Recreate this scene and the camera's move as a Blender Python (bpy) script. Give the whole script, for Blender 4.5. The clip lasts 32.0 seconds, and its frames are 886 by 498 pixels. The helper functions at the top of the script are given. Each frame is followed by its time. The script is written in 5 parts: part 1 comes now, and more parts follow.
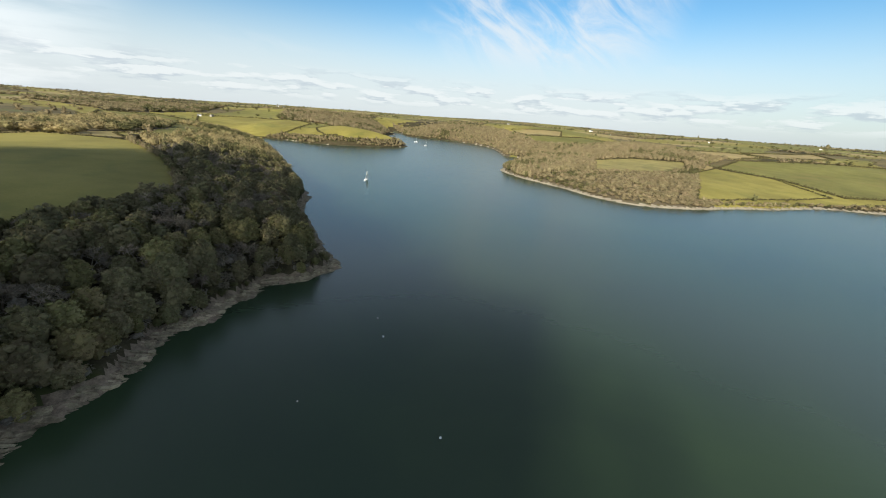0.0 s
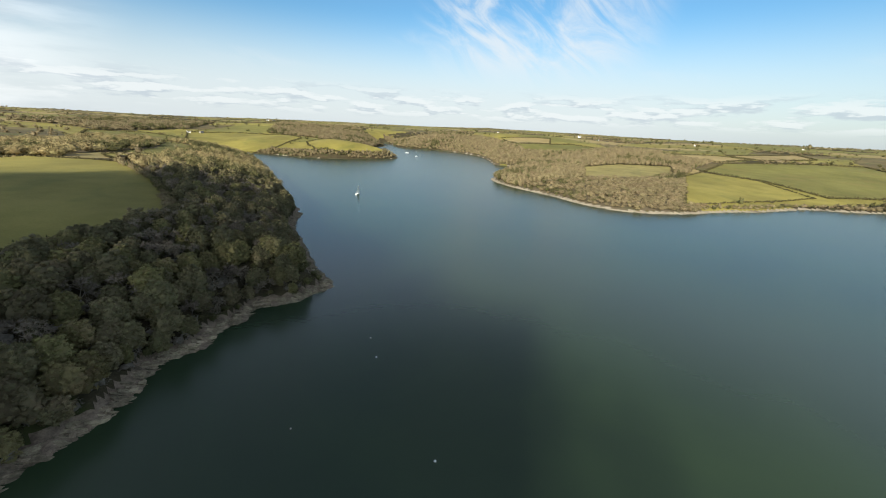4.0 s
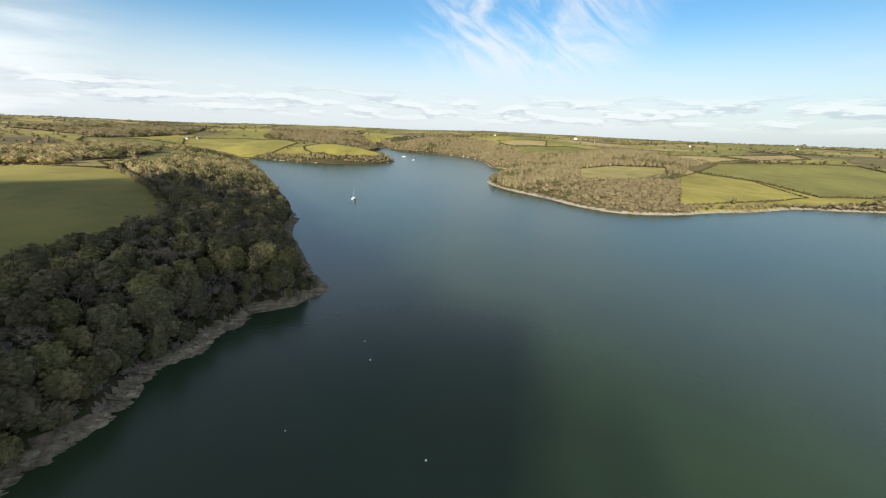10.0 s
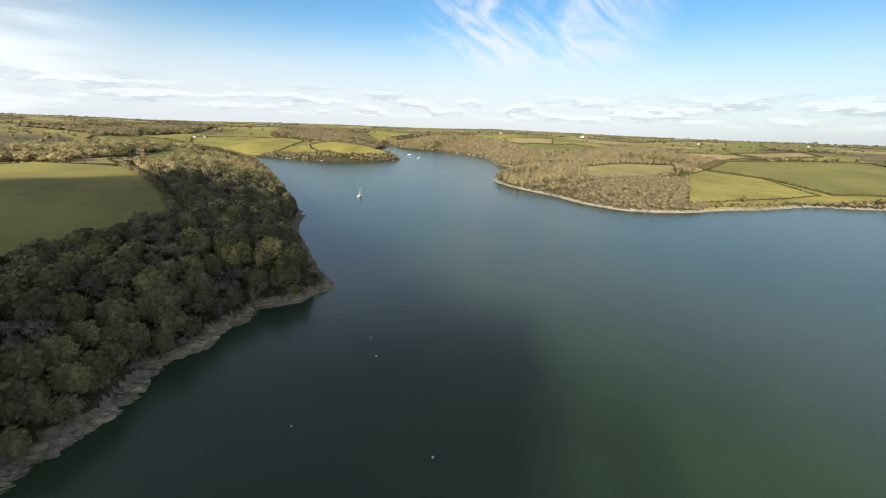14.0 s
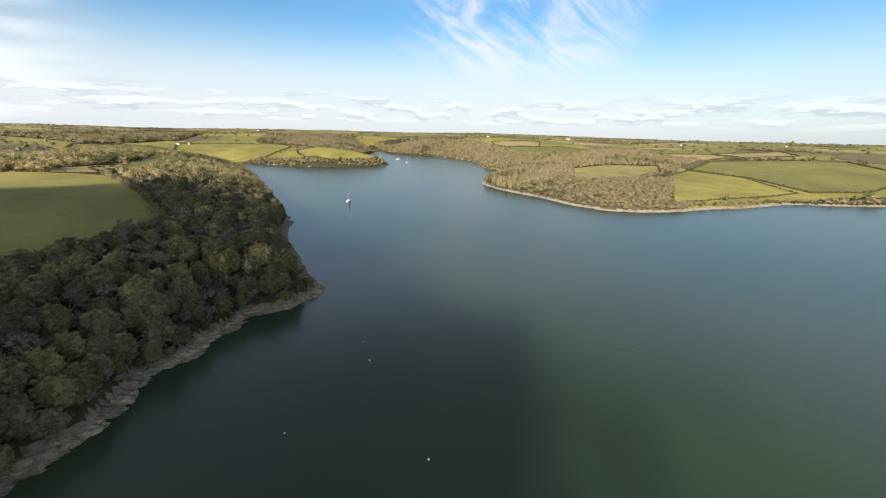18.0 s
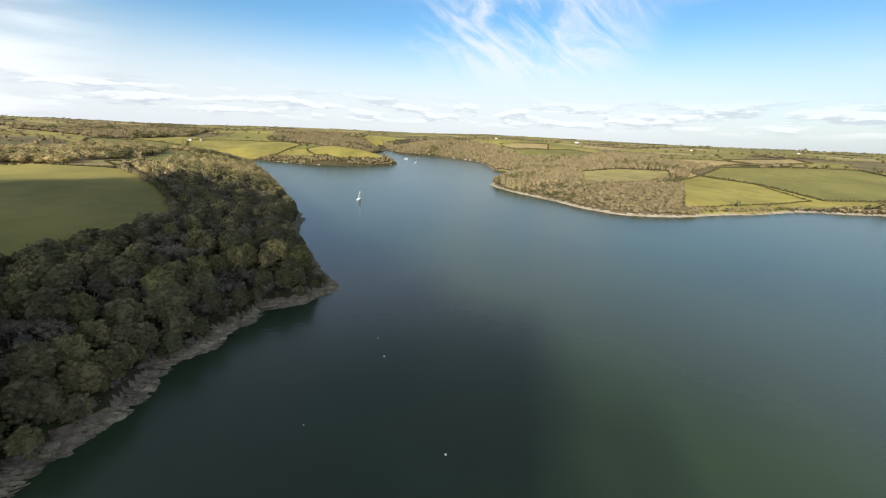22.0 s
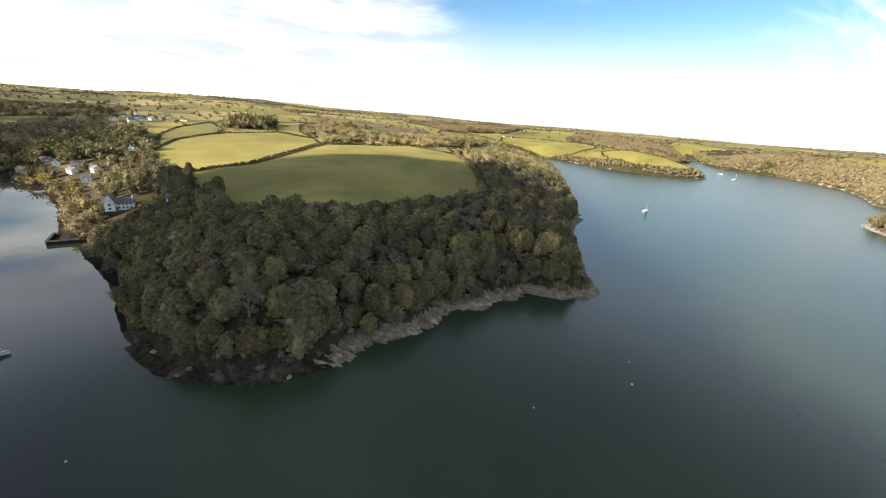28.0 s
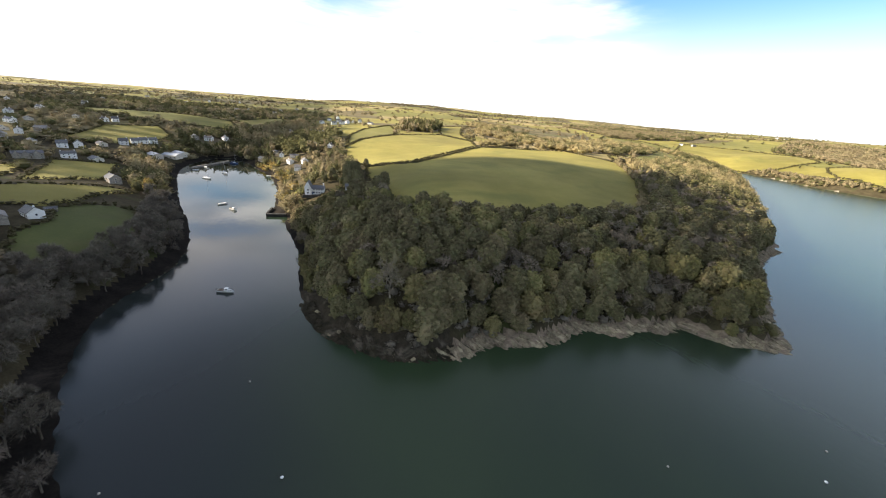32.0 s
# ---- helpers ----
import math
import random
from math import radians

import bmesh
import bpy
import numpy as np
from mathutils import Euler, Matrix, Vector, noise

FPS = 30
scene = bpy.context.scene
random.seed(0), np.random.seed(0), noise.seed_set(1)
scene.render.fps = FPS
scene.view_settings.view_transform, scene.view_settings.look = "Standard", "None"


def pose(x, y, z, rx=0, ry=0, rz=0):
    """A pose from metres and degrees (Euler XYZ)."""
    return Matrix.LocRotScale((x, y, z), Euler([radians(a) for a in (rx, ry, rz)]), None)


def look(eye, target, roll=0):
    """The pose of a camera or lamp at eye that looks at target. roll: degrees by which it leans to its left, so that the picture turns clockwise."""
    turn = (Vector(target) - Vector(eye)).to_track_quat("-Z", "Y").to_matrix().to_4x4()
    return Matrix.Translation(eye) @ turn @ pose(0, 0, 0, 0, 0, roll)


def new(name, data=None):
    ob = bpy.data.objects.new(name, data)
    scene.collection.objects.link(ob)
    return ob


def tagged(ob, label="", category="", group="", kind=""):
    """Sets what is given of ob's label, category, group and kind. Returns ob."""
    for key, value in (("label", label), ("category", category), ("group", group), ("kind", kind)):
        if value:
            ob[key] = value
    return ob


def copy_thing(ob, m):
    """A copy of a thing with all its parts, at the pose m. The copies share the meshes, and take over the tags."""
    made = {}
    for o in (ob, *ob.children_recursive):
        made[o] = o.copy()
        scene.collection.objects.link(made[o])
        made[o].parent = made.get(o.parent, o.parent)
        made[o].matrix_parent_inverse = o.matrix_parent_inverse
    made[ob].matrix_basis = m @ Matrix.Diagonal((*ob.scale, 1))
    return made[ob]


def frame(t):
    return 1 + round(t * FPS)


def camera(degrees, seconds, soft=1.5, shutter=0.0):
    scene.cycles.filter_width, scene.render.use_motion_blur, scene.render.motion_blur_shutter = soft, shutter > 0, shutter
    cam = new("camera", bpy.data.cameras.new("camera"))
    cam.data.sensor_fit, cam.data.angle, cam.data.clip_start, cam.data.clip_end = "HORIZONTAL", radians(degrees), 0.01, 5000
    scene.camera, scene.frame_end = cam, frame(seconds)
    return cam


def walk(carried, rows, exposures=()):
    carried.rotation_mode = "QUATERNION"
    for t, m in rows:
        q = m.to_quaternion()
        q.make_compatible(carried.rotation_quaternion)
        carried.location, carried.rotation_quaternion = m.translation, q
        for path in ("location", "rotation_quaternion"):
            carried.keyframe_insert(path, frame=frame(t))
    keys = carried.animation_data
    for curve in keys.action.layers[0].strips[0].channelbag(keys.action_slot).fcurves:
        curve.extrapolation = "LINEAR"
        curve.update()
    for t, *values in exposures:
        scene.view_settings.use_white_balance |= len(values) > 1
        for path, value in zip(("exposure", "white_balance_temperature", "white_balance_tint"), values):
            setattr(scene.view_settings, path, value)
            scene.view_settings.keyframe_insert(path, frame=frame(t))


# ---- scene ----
cam = camera(100.6, 32.0, soft=1.0)
PATH = [
    (0, (-0.00, -0.00, 65.00), (-0.07, 94.18, 31.38), 4.23),
    (0.5, (0.06, 0.14, 65.35), (-0.14, 94.43, 32.04), 3.91),
    (1, (0.17, 0.23, 65.75), (0.54, 94.63, 32.77), 3.64),
    (1.5, (0.24, 0.30, 66.22), (0.87, 94.83, 33.62), 3.46),
    (2, (0.35, 0.34, 66.74), (0.16, 94.95, 34.36), 3.34),
    (2.5, (0.44, 0.36, 67.26), (0.58, 95.05, 35.11), 3.17),
    (3, (0.60, 0.31, 67.71), (1.58, 95.09, 35.82), 2.92),
    (3.5, (0.78, 0.23, 68.10), (2.18, 95.05, 36.37), 2.77),
    (5.5, (2.02, -0.49, 69.49), (2.37, 94.71, 38.88), 2.27),
    (6, (2.34, -0.75, 69.65), (0.90, 94.42, 38.99), 2.38),
    (6.5, (2.52, -1.04, 69.73), (2.02, 94.19, 39.23), 2.50),
    (7, (2.68, -1.30, 69.76), (1.19, 93.90, 39.18), 2.59),
    (7.5, (2.74, -1.51, 69.74), (1.11, 93.65, 39.07), 2.69),
    (8, (2.85, -1.68, 69.68), (0.54, 93.49, 39.06), 2.69),
    (8.5, (2.95, -1.75, 69.66), (0.10, 93.35, 38.89), 2.74),
    (9, (3.03, -1.83, 69.69), (-2.98, 93.02, 38.61), 2.89),
    (9.5, (3.13, -1.94, 69.69), (1.74, 93.18, 38.87), 2.56),
    (10, (3.24, -2.05, 69.66), (4.96, 93.10, 38.95), 2.17),
    (10.5, (3.31, -2.11, 69.61), (3.96, 93.00, 38.72), 2.29),
    (11, (3.31, -2.08, 69.54), (4.04, 92.98, 38.49), 2.37),
    (11.5, (3.19, -2.00, 69.43), (3.08, 93.05, 38.36), 2.48),
    (12, (3.09, -1.87, 69.29), (1.26, 93.11, 38.06), 2.63),
    (12.5, (2.91, -1.74, 69.10), (0.46, 93.22, 37.86), 2.77),
    (13, (2.84, -1.57, 68.87), (3.56, 93.42, 37.61), 2.41),
    (13.5, (2.77, -1.39, 68.64), (4.28, 93.58, 37.37), 2.10),
    (14, (2.82, -1.21, 68.46), (3.12, 93.82, 37.32), 2.04),
    (14.5, (2.84, -1.11, 68.41), (4.64, 93.94, 37.39), 1.80),
    (16.5, (2.61, -1.48, 68.45), (6.24, 93.65, 37.83), 1.63),
    (17, (2.60, -1.59, 68.39), (2.89, 93.65, 37.88), 1.76),
    (17.5, (2.59, -1.72, 68.26), (5.73, 93.58, 38.14), 1.43),
    (18, (2.47, -1.84, 68.17), (5.47, 93.48, 38.10), 1.37),
    (18.5, (2.28, -1.88, 68.17), (3.74, 93.44, 37.98), 1.57),
    (19, (2.10, -1.98, 68.15), (2.76, 93.36, 38.00), 1.64),
    (19.5, (1.87, -2.14, 68.07), (2.88, 93.23, 38.02), 1.66),
    (20, (1.50, -2.30, 67.97), (2.52, 93.08, 37.94), 1.87),
    (20.5, (0.99, -2.46, 67.87), (1.11, 92.93, 37.86), 2.07),
    (21, (0.35, -2.62, 67.75), (-0.48, 92.76, 37.73), 2.32),
    (21.5, (-0.38, -2.80, 67.66), (-0.41, 92.60, 37.69), 2.41),
    (22, (-1.17, -2.94, 67.68), (0.44, 92.47, 37.78), 2.41),
    (22.5, (-2.04, -3.18, 67.74), (1.19, 92.22, 37.92), 2.49),
    (23, (-2.72, -3.47, 67.83), (1.69, 91.89, 38.04), 2.17),
    (23.5, (-3.10, -3.78, 67.90), (-0.06, 91.68, 38.25), 1.68),
    (24, (-3.25, -4.13, 67.85), (-1.19, 91.39, 38.32), 1.17),
    (24.5, (-3.28, -4.42, 67.72), (-1.46, 91.11, 38.24), 0.87),
    (25, (-3.37, -4.65, 67.57), (-6.84, 90.80, 37.94), 0.97),
    (25.5, (-3.42, -4.78, 67.41), (-20.27, 89.09, 37.34), 2.04),
    (27.5, (-3.42, -4.84, 66.58), (-55.17, 74.28, 33.99), 4.42),
    (28, (-3.31, -4.71, 66.33), (-64.43, 66.94, 32.71), 4.97),
    (28.5, (-3.16, -4.45, 66.09), (-69.78, 61.78, 31.80), 5.16),
    (29, (-3.11, -4.11, 65.87), (-75.67, 55.09, 30.78), 5.46),
    (29.5, (-3.14, -3.76, 65.69), (-81.54, 46.96, 29.89), 5.79),
    (30, (-3.16, -3.40, 65.64), (-86.03, 38.94, 29.02), 5.94),
    (30.5, (-3.12, -3.11, 65.69), (-87.51, 36.07, 29.01), 5.70),
    (31, (-3.07, -2.89, 65.78), (-88.43, 34.05, 29.04), 5.53),
    (31.5, (-3.03, -2.65, 65.90), (-87.79, 36.16, 29.71), 5.26),
    (32, (-2.89, -2.43, 66.07), (-86.58, 39.11, 30.42), 4.90),
]
walk(cam, [(t, look(eye, target, roll)) for t, eye, target, roll in PATH],
     exposures=[(0, 0.93, 6260, 6), (9, 1.0, 6280, 7), (17, 1.07, 6290, 10), (25, 1.16, 6340, 10), (28, 1.52, 6600, 11), (32, 1.74, 6700, 12)])

# ---- world, sun, clouds ----
SUN_AZ, SUN_EL = 160.0, 21.0          # degrees left of the y axis, degrees up
TO_SUN = Vector((-math.sin(radians(SUN_AZ)) * math.cos(radians(SUN_EL)), math.cos(radians(SUN_AZ)) * math.cos(radians(SUN_EL)), math.sin(radians(SUN_EL))))
sun_data = bpy.data.lights.new("sun", "SUN")
sun_data.energy, sun_data.angle, sun_data.color = 5.0, radians(0.6), (1.0, 0.89, 0.73)
sun = new("sun", sun_data)
sun.matrix_world = look((0, 0, 300), Vector((0, 0, 300)) - TO_SUN)


class Nodes:
    """A short way to write node trees."""

    def __init__(self, tree):
        self.tree = tree
        tree.nodes.clear()

    def add(self, kind, **inputs):
        return self.fill(self.tree.nodes.new(kind), **inputs)

    def fill(self, node, **inputs):
        for key, value in inputs.items():
            slot = node.inputs[int(key[1:])] if key[0] == "i" and key[1:].isdigit() else node.inputs[key.replace("_", " ")]
            if isinstance(value, bpy.types.NodeSocket):
                self.tree.links.new(value, slot)
            else:
                slot.default_value = value
        return node

    def math(self, op, a, b=0.0, c=0.0, clamp=False):
        node = self.tree.nodes.new("ShaderNodeMath")
        node.operation, node.use_clamp = op, clamp
        return self.fill(node, i0=a, i1=b, i2=c).outputs[0]

    def mix(self, fac, a, b, blend="MIX"):
        node = self.tree.nodes.new("ShaderNodeMix")
        node.data_type, node.blend_type = "RGBA", blend
        return self.fill(node, i0=fac, i6=a, i7=b).outputs[2]

    def ramp(self, fac, low, high):
        node = self.tree.nodes.new("ShaderNodeMapRange")
        node.interpolation_type = "SMOOTHSTEP"
        return self.fill(node, i0=fac, i1=low, i2=high).outputs[0]

    def noise(self, vector, scale, detail=4.0, rough=0.55, distortion=0.0):
        return self.add("ShaderNodeTexNoise", Vector=vector, Scale=scale, Detail=detail, Roughness=rough, Distortion=distortion).outputs[0]


def build_world():
    world = bpy.data.worlds.new("sky")
    scene.world = world
    world.use_nodes = True
    n = Nodes(world.node_tree)
    way = n.add("ShaderNodeTexCoord").outputs["Generated"]
    air = n.add("ShaderNodeTexSky")
    air.sky_type, air.sun_disc, air.sun_elevation, air.sun_rotation = "NISHITA", False, radians(SUN_EL), radians(360 - SUN_AZ)
    air.air_density, air.dust_density, air.ozone_density = 1.0, 1.2, 2.0
    sky = n.add("ShaderNodeHueSaturation", Color=air.outputs[0], Saturation=1.15, Value=1.62).outputs[0]
    sky = n.mix(1.0, sky, (0.80, 0.965, 1.0, 1), "MULTIPLY")
    split = n.add("ShaderNodeSeparateXYZ", i0=way)
    x, y, z = split.outputs
    up = n.math("MAXIMUM", z, 0.0)
    # the cloud deck, seen from below: places on a flat layer
    over = n.math("ADD", up, 0.035)
    deck = n.add("ShaderNodeCombineXYZ", i0=n.math("DIVIDE", x, over), i1=n.math("DIVIDE", y, over), i2=0.0).outputs[0]
    band = n.add("ShaderNodeCombineXYZ", i0=n.math("MULTIPLY", x, 1.0), i1=n.math("MULTIPLY", y, 1.0), i2=n.math("MULTIPLY", z, 5.5)).outputs[0]
    lumps = n.noise(band, 11.0, 7.0, 0.55, 0.0)
    low = n.math("MULTIPLY", n.ramp(up, 0.012, 0.035), n.math("SUBTRACT", 1.0, n.ramp(up, 0.06, 0.095)))
    cumulus = n.math("MULTIPLY", n.ramp(lumps, 0.45, 0.57), low)
    # fair-weather veil that thickens to the horizon, and high wisps
    clearer = n.math("SUBTRACT", 1.0, n.math("MULTIPLY", n.ramp(x, 0.30, 0.85), 0.25))
    veil = n.math("MULTIPLY", n.math("MULTIPLY", n.math("SUBTRACT", 1.0, n.ramp(up, 0.05, 0.25)), 0.88), clearer)
    along, across = n.math("SUBTRACT", n.math("MULTIPLY", x, 0.82), n.math("MULTIPLY", z, 0.57)), n.math("ADD", n.math("MULTIPLY", x, 0.57), n.math("MULTIPLY", z, 0.82))
    turned = n.add("ShaderNodeCombineXYZ", i0=n.math("MULTIPLY", along, 4.0), i1=n.math("MULTIPLY", across, 13.0), i2=y).outputs[0]
    wisp = n.noise(turned, 1.3, 8.0, 0.62, 0.8)
    patch = n.noise(deck, 0.42, 2.0, 0.5)
    toward = n.add("ShaderNodeVectorMath", i0=way, i1=(0.2017, 0.949, 0.242))
    toward.operation = "DOT_PRODUCT"
    plume = n.ramp(toward.outputs["Value"], math.cos(radians(17)), math.cos(radians(5)))
    cirrus = n.math("MULTIPLY", n.math("MULTIPLY", n.ramp(wisp, 0.36, 0.68), n.math("MAXIMUM", n.math("MULTIPLY", n.ramp(patch, 0.50, 0.66), 0.5), plume)), n.ramp(up, 0.08, 0.18))
    lifted = n.add("ShaderNodeVectorMath", i0=band, i1=(0.0, 0.0, 0.05)).outputs[0]
    shade = n.ramp(n.math("SUBTRACT", lumps, n.noise(lifted, 11.0, 7.0, 0.55, 0.0)), -0.05, 0.05)
    cloud_colour = n.mix(shade, (5.8, 6.4, 7.2, 1), (10.4, 10.4, 10.3, 1))
    colour = n.mix(veil, sky, (8.9, 9.2, 9.45, 1))
    # bright veil added above the view to lift the water's reflections
    high = n.math("MULTIPLY", n.math("MULTIPLY", n.ramp(up, 0.27, 0.35), n.math("SUBTRACT", 1.0, n.ramp(up, 0.44, 0.56))), 0.75)
    colour = n.mix(high, colour, (9.0, 10.0, 12.5, 1))
    colour = n.mix(n.math("MULTIPLY", cumulus, 0.6), colour, cloud_colour)
    # a bank of white cloud stands over the creek side
    bank = n.add("ShaderNodeVectorMath", i0=way, i1=(-0.955, 0.18, 0.235))
    bank.operation = "DOT_PRODUCT"
    billow = n.noise(band, 2.6, 6.0, 0.55, 0.4)
    heap = n.math("MULTIPLY", n.ramp(bank.outputs["Value"], math.cos(radians(43)), math.cos(radians(20))), n.math("MULTIPLY", n.ramp(billow, 0.30, 0.52), n.math("SUBTRACT", 1.0, n.ramp(up, 0.34, 0.52))))
    colour = n.mix(n.math("MULTIPLY", heap, 0.9), colour, n.mix(n.ramp(n.noise(band, 5.0, 5.0), 0.35, 0.65), (6.3, 6.8, 7.4, 1), (12.2, 12.1, 12.0, 1)))
    colour = n.mix(n.math("MULTIPLY", cirrus, 0.8), colour, (9.5, 9.6, 9.8, 1))
    # broken cloud overhead, out of view, its greys lowered to dim the sky light
    broken = n.ramp(n.noise(deck, 0.9, 5.0, 0.55), 0.28, 0.50)
    overhead = n.math("MULTIPLY", n.math("MULTIPLY", broken, n.ramp(up, 0.42, 0.58)), 0.92)
    colour = n.mix(overhead, colour, n.mix(n.ramp(n.noise(deck, 2.3, 4.0), 0.3, 0.7), (2.0, 2.25, 3.0, 1), (3.2, 3.45, 4.2, 1)))
    back = n.add("ShaderNodeBackground", Color=colour, Strength=0.048)
    n.add("ShaderNodeOutputWorld", Surface=back.outputs[0])


build_world()

# ---- materials ----


def surface(name, a, b, rough=0.85, scale=0.5, fine=6.0, bump=0.0, third=None, spec=0.25, per_object=0.0, per_island=0.0, tint="", metal=0.0, wash=0.0):
    """A procedural surface: two colours mixed by coarse and fine noise, a third as stains, relief, and variation from thing to thing."""
    m = bpy.data.materials.new(name)
    m.use_nodes = True
    n = Nodes(m.node_tree)
    place = n.add("ShaderNodeNewGeometry").outputs["Position"]
    coarse = n.noise(place, scale, 5.0, 0.6)
    grain = n.noise(place, fine, 4.0, 0.65)
    both = n.math("ADD", n.math("MULTIPLY", coarse, 0.6), n.math("MULTIPLY", grain, 0.4))
    colour = n.mix(n.ramp(both, 0.36, 0.64), (*a, 1), (*b, 1))
    if third:
        stain = n.noise(place, scale * 0.37, 6.0, 0.65, 0.5)
        colour = n.mix(n.ramp(stain, 0.52, 0.70), colour, (*third, 1))
    if wash:
        # broad drift of tone over a whole field
        drift = n.noise(place, 0.012, 3.0, 0.5)
        colour = n.add("ShaderNodeHueSaturation", Color=colour, Value=n.add("ShaderNodeMapRange", i0=drift, i1=0.3, i2=0.7, i3=1 - wash, i4=1 + wash).outputs[0]).outputs[0]
    for amount, source in ((per_object, "ShaderNodeObjectInfo"), (per_island, "ShaderNodeNewGeometry")):
        if amount:
            rnd = n.add(source).outputs["Random" if source == "ShaderNodeObjectInfo" else "Random Per Island"]
            value = n.add("ShaderNodeMapRange", i0=rnd, i1=0.0, i2=1.0, i3=1 - amount, i4=1 + amount).outputs[0]
            hue = n.add("ShaderNodeMapRange", i0=n.math("FRACT", n.math("MULTIPLY", rnd, 7.31)), i1=0.0, i2=1.0, i3=0.5 - 0.05 * amount, i4=0.5 + 0.05 * amount).outputs[0]
            colour = n.add("ShaderNodeHueSaturation", Color=colour, Value=value, Hue=hue).outputs[0]
    if tint:
        mark = n.add("ShaderNodeAttribute")
        mark.attribute_name = tint
        mark = mark.outputs["Fac"]
        value = n.add("ShaderNodeMapRange", i0=mark, i1=0.0, i2=1.0, i3=0.82, i4=1.18).outputs[0]
        hue = n.add("ShaderNodeMapRange", i0=n.math("FRACT", n.math("MULTIPLY", mark, 9.7)), i1=0.0, i2=1.0, i3=0.491, i4=0.512).outputs[0]
        colour = n.add("ShaderNodeHueSaturation", Color=colour, Value=value, Hue=hue).outputs[0]
    shader = n.add("ShaderNodeBsdfPrincipled", Base_Color=colour, Roughness=rough, Metallic=metal)
    shader.inputs["Specular IOR Level"].default_value = spec
    if bump:
        relief = n.add("ShaderNodeBump", Height=both, Strength=min(bump, 1.0), Distance=0.5 / fine)
        m.node_tree.links.new(relief.outputs[0], shader.inputs["Normal"])
    n.add("ShaderNodeOutputMaterial", Surface=shader.outputs[0])
    return m


def water_surface():
    m = bpy.data.materials.new("estuary_water")
    m.use_nodes = True
    n = Nodes(m.node_tree)
    place = n.add("ShaderNodeNewGeometry").outputs["Position"]
    silt = n.noise(place, 0.012, 4.0, 0.55, 0.4)
    colour = n.mix(n.ramp(silt, 0.3, 0.7), (0.0215, 0.0380, 0.0210, 1), (0.0285, 0.0500, 0.0230, 1))
    # towards the creek a darker colour stands in for the bank's shade and reflection
    creek_shade = n.math("SUBTRACT", 1.0, n.ramp(n.add("ShaderNodeSeparateXYZ", i0=place).outputs[1], -30.0, 25.0))
    colour = n.mix(creek_shade, colour, (0.0150, 0.0205, 0.0190, 1))
    wind = n.add("ShaderNodeMapping", Vector=place, Rotation=(0, 0, radians(24)), Scale=(0.35, 1.0, 1.0)).outputs[0]
    ripple = n.noise(wind, 0.55, 2.0, 0.5, 0.0)
    # the creek lies sheltered, the open reach is ruffled
    spot = n.add("ShaderNodeSeparateXYZ", i0=place)
    sheltered = n.math("MULTIPLY", n.math("SUBTRACT", 1.0, n.ramp(spot.outputs[0], -230.0, -60.0)), n.math("SUBTRACT", 1.0, n.ramp(spot.outputs[1], 10.0, 260.0)))
    open_reach = n.math("SUBTRACT", 1.0, sheltered)
    relief = n.add("ShaderNodeBump", Height=ripple, Strength=0.045, Distance=0.6)
    rough = n.math("ADD", n.math("MULTIPLY", open_reach, 0.21), 0.03)
    shader = n.add("ShaderNodeBsdfPrincipled", Base_Color=colour, Roughness=rough, Normal=relief.outputs[0], IOR=1.40)
    n.add("ShaderNodeOutputMaterial", Surface=shader.outputs[0])
    return m


def leaves(name, a, b, third, translucent=0.25, per_island=0.5, per_object=0.38, tint=""):
    """Foliage: leaf colours that vary from clump to clump and tree to tree, with some light let through."""
    m = surface(name, a, b, 0.75, 0.25, 3.0, 0.0, third, 0.12, per_object, per_island, tint)
    n = m.node_tree
    shader = next(node for node in n.nodes if node.type == "BSDF_PRINCIPLED")
    out = next(node for node in n.nodes if node.type == "OUTPUT_MATERIAL")
    thin, mixed = n.nodes.new("ShaderNodeBsdfTranslucent"), n.nodes.new("ShaderNodeMixShader")
    n.links.new(shader.inputs["Base Color"].links[0].from_socket, thin.inputs[0])
    mixed.inputs[0].default_value = translucent
    n.links.new(shader.outputs[0], mixed.inputs[1])
    n.links.new(thin.outputs[0], mixed.inputs[2])
    n.links.new(mixed.outputs[0], out.inputs[0])
    return m


